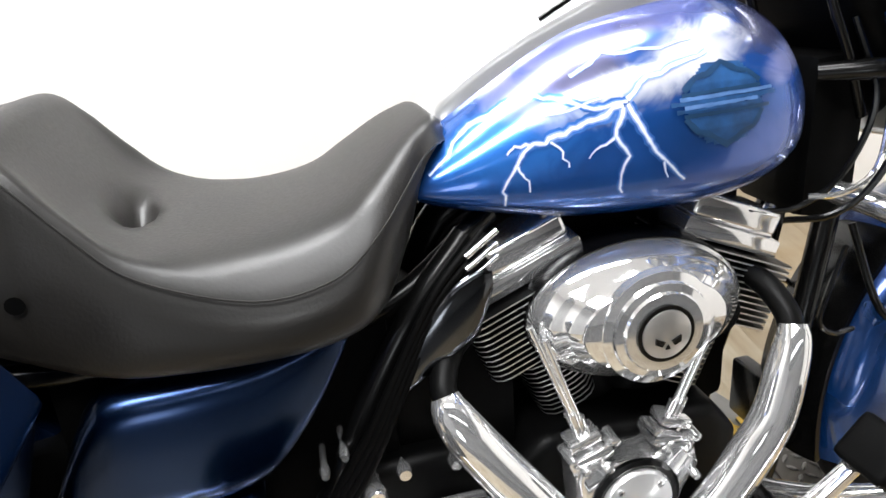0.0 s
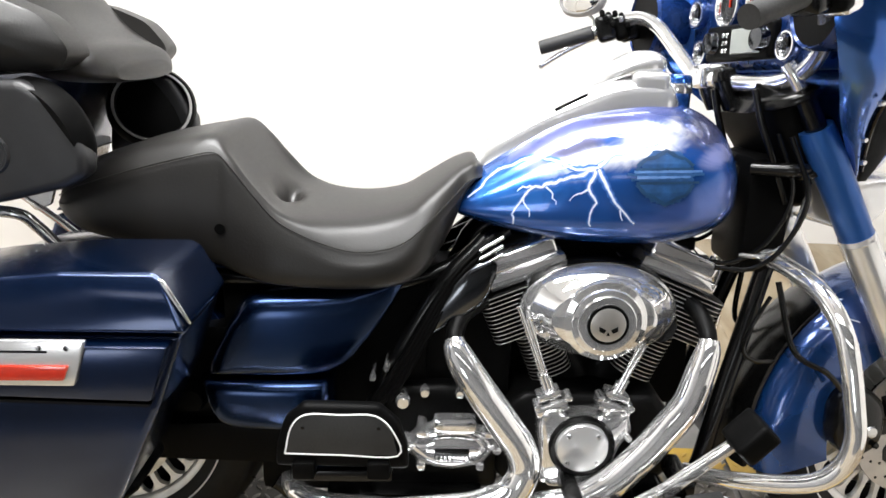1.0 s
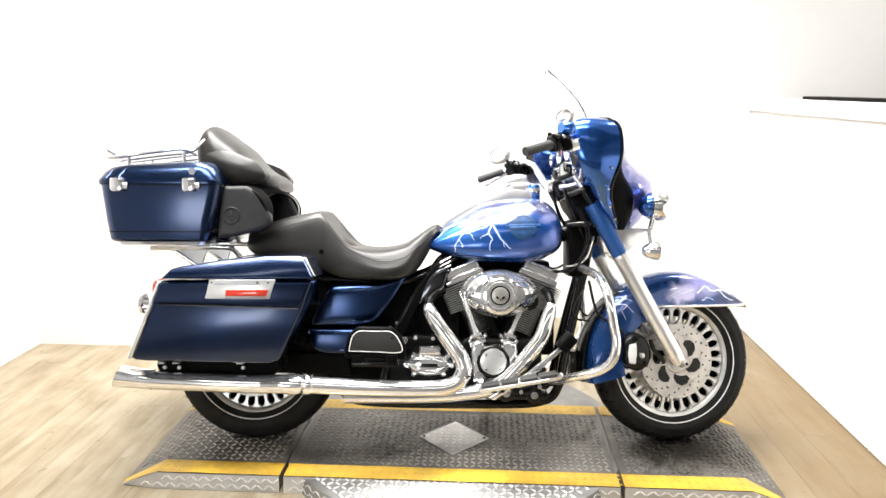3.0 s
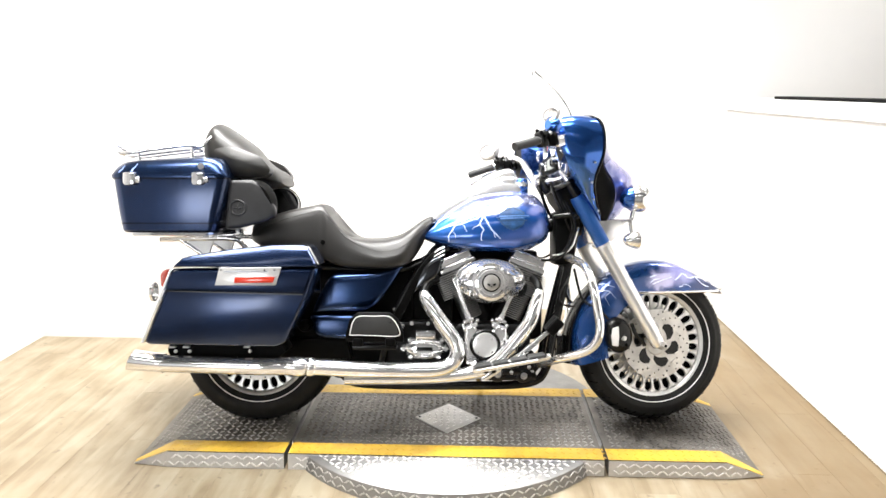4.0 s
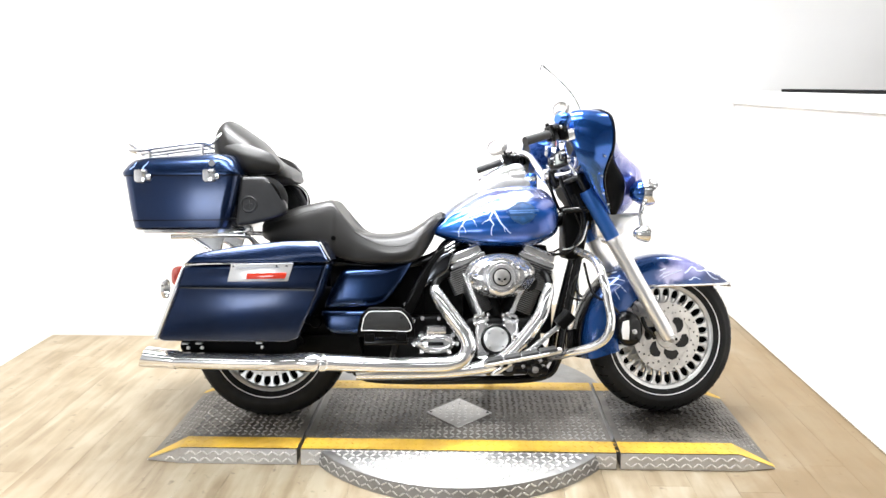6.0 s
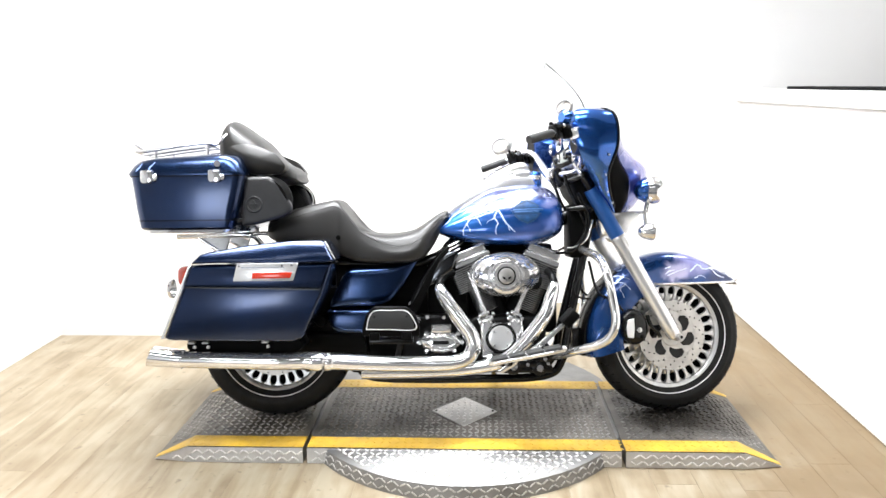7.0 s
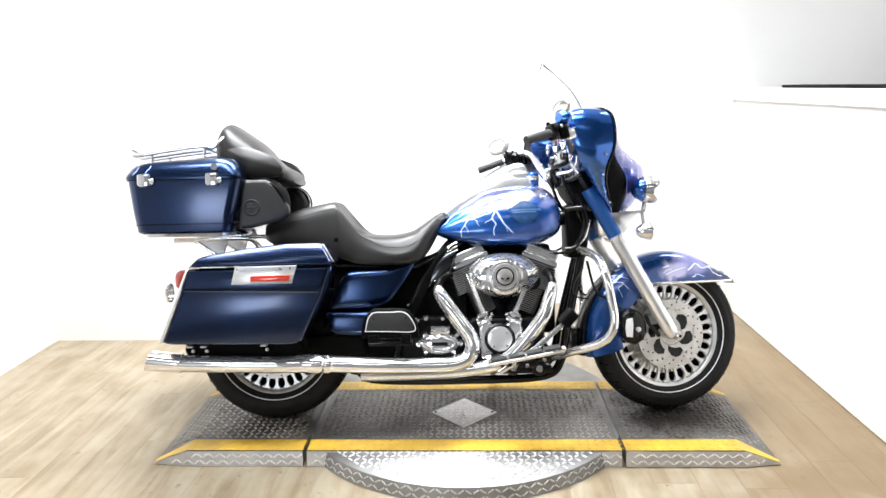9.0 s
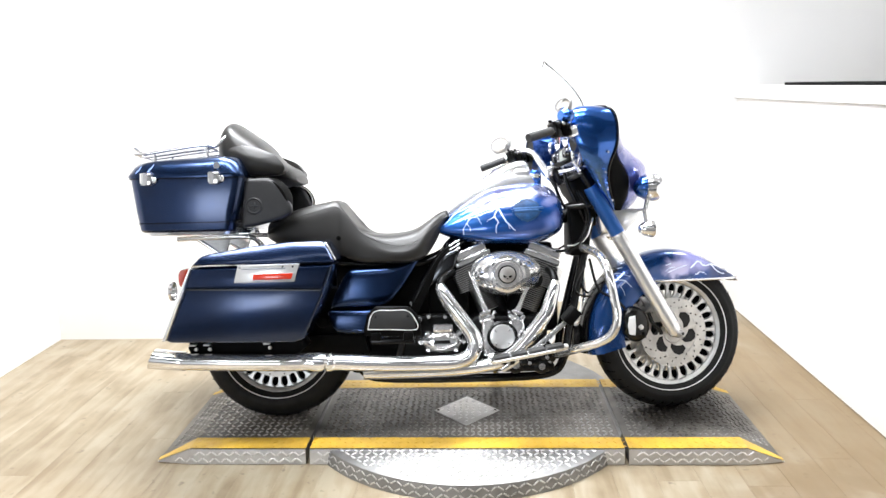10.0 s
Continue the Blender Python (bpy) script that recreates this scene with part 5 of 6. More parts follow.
for k in range(17):
    deg = 130 + 62 * k / 16
    a = math.radians(deg)
    ro = 0.348 + 0.022 * max(0, (deg - 130) / 60)
    ys = [-0.050 + 0.13 * j / 8 for j in range(9)]
    line = [(y, ro - 0.014 * (y / 0.07) ** 2 + 0.004) for y in ys] + [(y, ro - 0.014 * (y / 0.07) ** 2 - 0.004) for y in reversed(ys)]
    rings.append([(WC[0] + r * math.cos(a), y, WC[1] + r * math.sin(a)) for y, r in line])
part("rear_reflection", loft(rings), BLACK, fender, "black sheet standing in for the dark reflection on the fender rear", sharp=60)
for s in (-1, 1):
    part("trim_strip", tube([(0.73, s * 0.088, 0.522), (0.85, s * 0.0885, 0.5225), (0.98, s * 0.087, 0.524), (1.085, s * 0.066, 0.526), (1.124, s * 0.02, 0.528)], 0.0055, 8, 5), CHROME, fender, "chrome fender edge strip")
part("tip_lens", superloft([(1.085, 0, 0.552, 0.034, 0.014, 0.016), (1.115, 0, 0.544, 0.028, 0.014, 0.016), (1.138, 0, 0.536, 0.018, 0.010, 0.012), (1.146, 0, 0.533, 0.008, 0.004, 0.005)], 16, 4), BRIGHT, fender)

# fairing: rows of (z, half width, x rear, x seam, x nose, share of the half width that is painted)
FAIR = [(0.812, 0.100, 0.570, 0.582, 0.650, 0.78), (0.84, 0.125, 0.546, 0.568, 0.686, 0.74), (0.87, 0.150, 0.518, 0.550, 0.710, 0.70), (0.92, 0.195, 0.468, 0.524, 0.734, 0.71), (0.960, 0.235, 0.432, 0.512, 0.745, 0.79),
        (0.995, 0.265, 0.405, 0.514, 0.738, 0.91), (1.030, 0.282, 0.385, 0.524, 0.694, 0.985), (1.060, 0.288, 0.372, 0.530, 0.640, 1.0), (1.100, 0.290, 0.362, 0.532, 0.608, 1.0), (1.140, 0.288, 0.358, 0.530, 0.598, 1.0), (1.175, 0.278, 0.364, 0.522, 0.588, 1.0), (1.200, 0.250, 0.388, 0.502, 0.568, 1.0), (1.212, 0.19, 0.418, 0.480, 0.530, 1.0)]
F = curve(FAIR, 5)
rings = []
for z, w, xr, xs, xn, uf in F:
    ring = []
    deep = min(xr + 0.13, max(xs - 0.008, xr + 0.012))
    mid = min(xr + 0.06, deep)
    for y, x in ((-w * 0.945, xs), (-w * 0.975, xs - 0.25 * (xs - xr)), (-w, xs - 0.5 * (xs - xr)), (-w * 0.992, xs - 0.75 * (xs - xr)), (-w * 0.965, xr + 0.08 * (xs - xr)), (-w * 0.935, xr), (-w * 0.90, xr + 0.006), (-w * 0.86, mid), (-w * 0.74, deep), (-w * 0.3, deep), (0, deep)):
        ring.append((x, y, z))
    ring += [(x, -y, z) for x, y, z in reversed(ring[:-1])]
    rings.append(ring)
rings = [[(x, y + 0.6 * max(0.0, y) ** 2, z) for x, y, z in ring] for ring in rings]
fairing = part("inner_fairing", loft(rings), BLUE, fork, "blue inner fairing with the dashboard", sharp=50)


def shell_x(u, xs, xn):
    return xs + 0.004 + (xn - xs) * (1 - abs(u) ** 2.0) ** 1.0


rings = []
for z, w, xr, xs, xn, uf in F:
    uf = min(1.0, uf)
    outer, inner = [], []
    for k in range(25):
        u = uf * (-1 + k / 12)
        x = shell_x(u, xs, xn)
        outer.append((x, u * w * 0.965, z))
        inner.append((x - 0.006, u * (w * 0.965 - 0.006), z))
    rings.append(outer + inner[::-1])
rings = [[(x, y + 0.6 * max(0.0, y) ** 2, z) for x, y, z in ring] for ring in rings]
shell = part("outer_fairing", loft(rings), AIRSHELL, fork, "blue and lilac airbrushed outer fairing", sharp=50)
for s in (-1, 1):
    rings = []
    for z, w, xr, xs, xn, uf in F:
        if z > 1.028:
            continue
        uf = min(0.99, uf)
        outer, inner = [], []
        for k in range(9):
            u = uf + 0.004 + (0.996 - uf) * k / 8
            x = shell_x(u, xs, xn) + 0.012 * math.sin(math.pi * k / 8) * min(1, (1 - uf) * 6)
            outer.append((x - 0.003, s * u * w * 0.960, z))
            inner.append((x - 0.009, s * u * (w * 0.960 - 0.006), z))
        rings.append(outer + inner[::-1])
    rings = [[(x, y + 0.6 * max(0.0, y) ** 2, z) for x, y, z in ring] for ring in rings]
    part("flank_panel", loft(rings), MATT, shell, "gloss black lower flank", sharp=50)
    part("seam_strip", tube([(xs + 0.001, s * w * 0.958, z) for z, w, xr, xs, xn, uf in F[4:-1:3]] + [(0.474, s * 0.17, 1.214), (0.480, s * 0.09, 1.217), (0.482, 0, 1.218)], 0.0042, 8, 2), BLACK, fairing, "thin black seam")
    for bx, by, bz in ((0.502, 0.232, 0.950), (0.500, 0.276, 1.020), (0.560, 0.140, 0.850), (0.530, 0.172, 0.890)):
        part("bolt", lathe([(0, -0.005), (0.004, -0.004), (0.0055, 0.003)], (bx - 0.006, s * by, bz), "y", 12), CHROME, fairing)
# dashboard: a blue panel with chrome-faced gauges in raised blue rings, a radio and two deep speakers
part("dash_panel", box((0.475, 0.058, 1.085), (0.090, 0.42, 0.165), 0.022, 3), DASHSHADE, fairing, "blue dashboard panel")
for y, z, r in ((0.112, 1.126, 0.040), (0.004, 1.126, 0.040), (0.232, 1.120, 0.026), (-0.118, 1.120, 0.026), (0.204, 1.041, 0.024), (-0.088, 1.041, 0.024)):
    gz = part("gauge", lathe([(r * 1.16, 0.012), (r * 1.18, -0.006), (r * 1.10, -0.012), (r * 1.0, -0.010)], (0.428, y, z), "x", 36, caps=False), DASHSHADE, fairing, "round gauge in a raised blue ring")
    part("chrome_ring", lathe([(r, -0.006), (r, -0.013), (r * 0.90, -0.013), (r * 0.84, -0.003)], (0.428, y, z), "x", 36, caps=False), CHROME, gz, "chrome ring")
    part("dial", lathe([(0, -0.0035), (r * 0.86, -0.0035), (r * 0.86, 0.002)], (0.428, y, z), "x", 32), DARKCHROME, gz, "smoky silver dial")
    part("needle", box((0.423, y, z + r * 0.25), (0.002, 0.003, r * 0.7)), RED if r > 0.03 else MATT, gz)
SCREEN = mat("dull_lcd", (0.30, 0.32, 0.30), 0.2, var=0.1)
rd = part("radio", box((0.428, 0.058, 1.055), (0.034, 0.222, 0.068), 0.010, 3), MATT, fairing, "black radio with a pale screen")
part("screen", box((0.410, 0.022, 1.055), (0.004, 0.098, 0.046), 0.002, 1), SCREEN, rd, "pale display")
for y in (0.135, -0.030):
    part("knob", lathe([(0, -0.018), (0.020, -0.016), (0.023, 0)], (0.412, y, 1.056), "x", 24), DARKCHROME, rd, "round dark knob")
for y, n in ((0.100, 3), (0.088, 3)):
    for k in range(n):
        part("button", box((0.410, y, 1.040 + 0.014 * k), (0.004, 0.007, 0.008), 0.001, 1), SATIN, rd)
part("indicator", lathe([(0, -0.003), (0.004, -0.002), (0.004, 0.002)], (0.428, 0.055, 1.106), "x", 12), mat("green_lens", (0.02, 0.5, 0.15), 0.3), fairing, "small green indicator lens")
for y, z, r in ((0.350, 1.112, 0.072), (-0.212, 1.088, 0.056)):
    sp = part("dash_speaker", lathe([(r * 1.10, 0.06), (r * 1.13, -0.012), (r * 1.05, -0.018), (r * 0.98, -0.012)], (0.370 if y > 0 else 0.395, y, z), "x", 40, caps=False), DASHSHADE, fairing, "round blue speaker housing")
    part("speaker_cone", lathe([(r, -0.014), (r * 0.96, 0.004), (r * 0.62, 0.022), (r * 0.3, 0.026), (0, 0.016)], (0.370 if y > 0 else 0.395, y, z), "x", 40), MATT, sp, "deep black speaker")
# harness and tubes between the bars and the tank
part("headstock_cover", superloft([(0.405, 0.02, 0.965, 0.080, 0.015, 0.02), (0.425, 0.02, 0.945, 0.105, 0.03, 0.05), (0.445, 0.01, 0.925, 0.110, 0.045, 0.06), (0.475, 0, 0.87, 0.100, 0.07, 0.06), (0.505, 0, 0.81, 0.080, 0.045, 0.045), (0.52, 0, 0.775, 0.04, 0.02, 0.02)], 24, 5, 4.0), MATT, fork, "black cover round the headstock")
for y, dx in ((-0.075, -0.004), (0.03, -0.022)):
    part("harness", tube([(0.385 + dx, y, 0.968), (0.402 + dx, y * 1.05, 0.91), (0.428 + dx, y * 1.1, 0.85), (0.462, y, 0.77)], 0.0065, 12, 4), BLACK, fork, "black harness tube")
part("lower_link", tube([(0.40, -0.06, 0.83), (0.45, -0.105, 0.832), (0.475, -0.11, 0.835)], [0.012, 0.013, 0.010], 12, 4), BLACK, fork)
# windscreen
GLASS = bpy.data.materials.new("clear_polycarbonate")
GLASS.use_nodes = True
g = GLASS.node_tree.nodes["Principled BSDF"]
g.inputs["Base Color"].default_value = (0.84, 0.86, 0.88, 1)
g.inputs["Transmission Weight"].default_value = 1.0
g.inputs["Roughness"].default_value = 0.02
g.inputs["IOR"].default_value = 1.3
outer, inner = [], []
rings = []
for k in range(9):
    v = k / 8
    ro, ri = [], []
    for j in range(17):
        u = -1 + j / 8
        w = 0.195 - 0.170 * v ** 1.3
        x = 0.484 - 0.055 * v - 0.092 * v * v - 0.045 * u * u * (1 - v)
        z = 1.185 + 0.255 * v - 0.02 * u * u * v
        ro.append((x, w * u, z))
        ri.append((x - 0.004, w * u, z))
    rings.append(ro + ri[::-1])
ws = part("windscreen", loft(rings), GLASS, fork, "short clear windscreen")
ws.visible_shadow = False

# handlebar, grips and controls
bars = empty("handlebar", bike)
bars.matrix_basis = TURNED
FAR = [(0.376, 0.100, 0.985), (0.374, 0.14, 1.0), (0.364, 0.20, 1.045), (0.351, 0.265, 1.095), (0.334, 0.32, 1.118), (0.300, 0.358, 1.112), (0.245, 0.372, 1.088)]
NEAR = [(0.380, 0.050, 0.985), (0.405, 0.0, 0.978), (0.428, -0.06, 0.980), (0.435, -0.12, 0.998), (0.422, -0.18, 1.035), (0.380, -0.240, 1.080), (0.318, -0.306, 1.098), (0.245, -0.372, 1.080)]
part("bar", tube(list(reversed(NEAR)) + FAR, 0.0145, 18, 8), CHROME, bars, "bent chrome handlebar")
for y, k in ((0.030, 0.7), (0.088, 1.0)):
    rs = part("riser", tube([(0.402, y, 0.935), (0.390, y, 0.960), (0.380, y, 0.985)], [0.018, 0.020, 0.020], 20, 3), BLACK, bars)
    part("cap", box((0.380, y, 0.992), (0.050 * k, 0.046 * k, 0.046 * k), 0.010, 3), CHROME if k == 1.0 else BLACK, rs)
for s, e, i in ((-1, (0.150, -0.420, 1.048), (0.244, -0.373, 1.080)), (1, (0.140, 0.420, 1.055), (0.244, 0.373, 1.088))):
    ev, iv = Vector(e), Vector(i)
    gr = part("grip", tube([e, tuple(ev.lerp(iv, 0.03)), tuple(ev.lerp(iv, 0.5)), tuple(ev.lerp(iv, 0.97)), i], [0.0140, 0.0158, 0.0155, 0.0158, 0.0158], 20, 3), GRIP, bars, "black rubber grip")
    d = (iv - ev).normalized()
    c = iv + d * 0.045
    m = Matrix.Translation(c) @ d.to_track_quat("X", "Z").to_matrix().to_4x4()
    ct = part("switch_housing", box((-0.014, 0, -0.004), (0.042, 0.046, 0.058), 0.012, 3, m), BLACK, bars, "black switch housing")
    part("clamp_half", box((0.022, 0, -0.004), (0.032, 0.042, 0.050), 0.012, 3, m), MATT, ct)
    for k in range(4):
        part("switch", box((-0.030 + 0.015 * k, -s * 0.012, 0.027 - 0.004 * (k % 2)), (0.011, 0.016, 0.014), 0.003, 1, m), MATT, ct)
        part("button", box((-0.026 + 0.017 * k, -0.027, 0.014 - 0.010 * (k % 2)), (0.011, 0.008, 0.013), 0.002, 1, m), SATIN if k == 2 else MATT, ct)
    part("reservoir", box((0.050, 0.020, -0.010), (0.044, 0.038, 0.036), 0.010, 3, m), BLACK if s > 0 else CHROME, ct)
    part("lid", box((0.050, 0.020, 0.010), (0.042, 0.036, 0.006), 0.002, 1, m), BLACK if s > 0 else CHROME, ct)
    pv = Vector((d.y, -d.x, 0)).normalized()
    pv = (pv if pv.x > 0 else -pv) * 0.045
    piv = c + pv + Vector((0, 0, -0.006))
    s > 0 and part("lever", tube([tuple(piv), tuple(piv - d * 0.05 + pv * 0.15), tuple(piv - d * 0.11 - Vector((0, 0, 0.012))), tuple(piv - d * 0.165 - Vector((0, 0, 0.03))), tuple(piv - d * 0.17 - Vector((0, 0, 0.031)))], [0.009, 0.009, 0.008, 0.007, 0.010], 10, 5), CHROME if s > 0 else BLACK, bars, "chrome hand lever")
    mr = part("mirror", superloft([(-0.008, 0, 0, 0.064, 0.032, 0.034), (0.0, 0, 0, 0.070, 0.036, 0.040), (0.012, 0, 0.002, 0.062, 0.030, 0.034), (0.022, 0, 0.003, 0.03, 0.012, 0.014)], 24, 4, 2.6), BACKGREY, bars, "silver-grey mirror")
    mr.matrix_basis = pose(0.236 if s > 0 else 0.306, s * (0.425 if s > 0 else 0.34), 1.166 if s > 0 else 1.182, 0, 0, 26) @ Matrix.Diagonal((1, 1, 1, 1) if s > 0 else (0.6, 0.6, 0.7, 1))
    part("mirror_back", superloft([(-0.03, 0, -0.055, 0.03, 0.024, 0.024), (0.0, 0, -0.055, 0.060, 0.046, 0.044), (0.04, 0, -0.055, 0.05, 0.036, 0.036), (0.06, 0, -0.055, 0.02, 0.014, 0.014)], 20, 4, 2), BLUE, mr) if s < 0 else None
    part("mirror_glass", lathe([(0, -0.0095), (0.9, -0.0095), (1.0, -0.007)], (0, 0, 0), "x", 32, (0.062, 0.031)), MIRRORGLASS, mr)
    part("mirror_rim", lathe([(1.0, -0.011), (1.06, -0.010), (1.06, -0.004), (1.0, -0.004)], (0, 0, 0), "x", 40, (0.064, 0.033), closed=True), BACKGREY, mr, "thin rim")
    part("mirror_stem", tube([(0.01, 0, -0.02), (0.02, -s * 0.02, -0.05), (0.0, -s * 0.04, -0.08)], 0.005), CHROME, mr)

# passing lamps and front turn signals
lamps = empty("passing_lamps", bike)
lamps.matrix_basis = TURNED
part("lamp_bar", tube([(0.655, -0.21, 0.805), (0.675, -0.12, 0.81), (0.68, 0, 0.81), (0.675, 0.12, 0.81), (0.655, 0.21, 0.805)], 0.008), CHROME, lamps, "chrome lamp bar")
for s in (-1, 1):
    y = s * 0.135
    pl = part("passing_lamp", lathe([(0.0, -0.062), (0.020, -0.058), (0.036, -0.044), (0.044, -0.028), (0.046, -0.018)], (0.708, y, 0.900), "x", 40), BLUE, lamps, "round passing lamp with a blue bowl and a bright bezel")
    part("bezel", lathe([(0.045, -0.020), (0.050, -0.018), (0.056, -0.004), (0.058, 0.010), (0.057, 0.030), (0.049, 0.042), (0.045, 0.036)], (0.708, y, 0.900), "x", 40, caps=False), CHROME, pl, "chrome bezel")
    part("lens", lathe([(0.047, 0.036), (0.036, 0.044), (0.02, 0.048), (0, 0.049)], (0.708, y, 0.900), "x", 36), SATIN, pl)
    part("stem", tube([(0.695, y, 0.81), (0.705, y, 0.850)], 0.012), CHROME, pl)
    sg = part("turn_signal", lathe([(0.0, -0.040), (0.016, -0.036), (0.026, -0.022), (0.032, 0.0), (0.034, 0.006), (0.034, 0.018)], (0.676, s * 0.195, 0.731), "x", 32), CHROME, lamps, "chrome bullet turn signal")
    part("lens", lathe([(0.032, 0.018), (0.02, 0.024), (0, 0.026)], (0.676, s * 0.195, 0.731), "x", 28), SATIN, sg)
    part("stem", tube([(0.664, s * 0.195, 0.805), (0.670, s * 0.195, 0.760)], 0.009), CHROME, sg)

# console on the tank
cons = part("tank_console", superloft([(-0.092, 0, 0.785, 0.026, 0.016, 0.03), (-0.07, 0, 0.808, 0.036, 0.034, 0.03), (-0.02, 0, 0.842, 0.044, 0.042, 0.05), (0.04, 0, 0.876, 0.050, 0.044, 0.05), (0.10, 0, 0.902, 0.054, 0.046, 0.06), (0.15, 0, 0.922, 0.056, 0.048, 0.06), (0.21, 0, 0.934, 0.054, 0.046, 0.05), (0.258, 0, 0.934, 0.052, 0.042, 0.05), (0.278, 0, 0.925, 0.040, 0.024, 0.04)], 28, 6, 3.6), BRIGHT, bike, "long bright plated tank console")
cons.location = (0, 0, 0.006)
part("filler_door", superloft([(0.120, 0.02, 0.958, 0.008, 0.004, 0.02), (0.136, 0.02, 0.966, 0.034, 0.014, 0.012), (0.165, 0.02, 0.982, 0.052, 0.022, 0.016), (0.20, 0.02, 0.998, 0.060, 0.024, 0.022), (0.235, 0.02, 1.004, 0.058, 0.022, 0.028), (0.256, 0.02, 1.002, 0.040, 0.014, 0.025), (0.264, 0.02, 0.996, 0.015, 0.004, 0.02)], 28, 6, 2.4), BRIGHT, cons, "raised chrome leaf-shaped filler cap")
part("filler_base", box((0.226, -0.004, 0.958), (0.070, 0.094, 0.066), 0.016, 3), BRIGHT, cons, "chrome block below the filler cap")
part("slot", slab([(0.056, 0.922), (0.112, 0.950), (0.114, 0.947), (0.058, 0.919)], -0.046, -0.038, 0), BLACK, cons, smooth=False)
sw = part("ignition_switch", lathe([(0.024, -0.03), (0.024, 0.044), (0.020, 0.050), (0, 0.051)], (0.288, 0.0, 0.935), "z", 28), BLUE, cons, "blue and chrome ignition switch")
part("band", lathe([(0.0245, 0.018), (0.0255, 0.022), (0.0255, 0.032), (0.0245, 0.036)], (0.288, 0.0, 0.935), "z", 28, caps=False), CHROME, sw)

# cables from the bars to the engine
for y, x0 in ((-0.06, 0.40), (-0.09, 0.41), (0.05, 0.40)):
    part("cable", tube([(0.44, y * 1.6, 0.90), (0.475, y * 1.8, 0.80), (0.45, y * 1.7, 0.71), (x0, y * 1.5, 0.665), (x0 - 0.06, y * 1.3, 0.66)], 0.0045, 8), BLACK, frame_root)
part("cable", tube([(0.50, -0.11, 0.79), (0.47, -0.13, 0.715), (0.43, -0.12, 0.685), (0.40, -0.10, 0.68)], 0.004, 8), CHROME, frame_root)
part("loop_wire", tube([(0.47, -0.10, 0.60), (0.43, -0.12, 0.54), (0.425, -0.12, 0.50), (0.45, -0.12, 0.48), (0.49, -0.11, 0.475)], 0.004, 8), BLACK, frame_root)

# ---- airbrushed lines, laid on the painted panels ----
from mathutils.bvhtree import BVHTree


def on_side(target, lines, material, name="bolt_line", lift=0.0008, side=-1, label=""):
    """Thin strips of paint along (x, z, width) lines, laid on the target's outer side."""
    src = target.data
    tree = BVHTree.FromPolygons([v.co.copy() for v in src.vertices], [tuple(p.vertices) for p in src.polygons])
    for line in lines:
        pts = []
        for (x0, z0, w0), (x1, z1, w1) in zip(line, line[1:]):
            n = max(1, int(math.hypot(x1 - x0, z1 - z0) / 0.004))
            pts += [(x0 + (x1 - x0) * k / n, z0 + (z1 - z0) * k / n, w0 + (w1 - w0) * k / n) for k in range(n)]
        pts.append(line[-1])
        rows = []
        for i, (x, z, w) in enumerate(pts):
            a, b = pts[max(0, i - 1)], pts[min(len(pts) - 1, i + 1)]
            dx, dz = b[0] - a[0], b[1] - a[1]
            ln = math.hypot(dx, dz) or 1
            j = w * (0.8 + 0.4 * noise.noise((x * 160, z * 160, 3)))
            row = []
            for q in (-1, -0.33, 0.33, 1):
                hit, nor, _, _ = tree.ray_cast(Vector((x - dz / ln * j * q, side * 1.0, z + dx / ln * j * q)), Vector((0, -side, 0)))
                if hit is None:
                    break
                row.append(hit + Vector((0, side * lift, 0)))
            if len(row) == 4:
                rows.append(row)
        bm = bmesh.new()
        vs = [[bm.verts.new(v) for v in r] for r in rows]
        for a, b in zip(vs, vs[1:]):
            for q in range(3):
                bm.faces.new((a[q], a[q + 1], b[q + 1], b[q]))
        part(name, bm, material, target, label)


def jag(pts, w0, w1, seed, amp=0.003):
    """Breaks a line into small crooked steps and tapers it."""
    r = random.Random(seed)
    out = []
    m = len(pts) - 1
    for i in range(m):
        for k in range(3):
            t = k / 3
            x = pts[i][0] + (pts[i + 1][0] - pts[i][0]) * t
            z = pts[i][1] + (pts[i + 1][1] - pts[i][1]) * t
            if i + k:
                x += r.uniform(-amp, amp)
                z += r.uniform(-amp, amp)
            u = (i + t) / m
            out.append((x, z, w0 + (w1 - w0) * u))
    out.append((*pts[-1], w1))
    return out


MAIN = [([(0.121, 0.84), (0.084, 0.835), (0.052, 0.846), (0.025, 0.85), (-0.007, 0.841), (-0.045, 0.821), (-0.073, 0.796), (-0.097, 0.775)], 0.0020, 0.0008),
        ([(0.116, 0.837), (0.084, 0.824), (0.056, 0.817), (0.034, 0.806), (0.011, 0.802), (-0.003, 0.782), (-0.02, 0.755), (-0.017, 0.734)], 0.0026, 0.0009),
        ([(0.116, 0.834), (0.103, 0.804), (0.119, 0.783), (0.108, 0.762), (0.113, 0.739)], 0.0022, 0.0009), ([(0.121, 0.837), (0.137, 0.806), (0.158, 0.773), (0.186, 0.747)], 0.0026, 0.0010)]
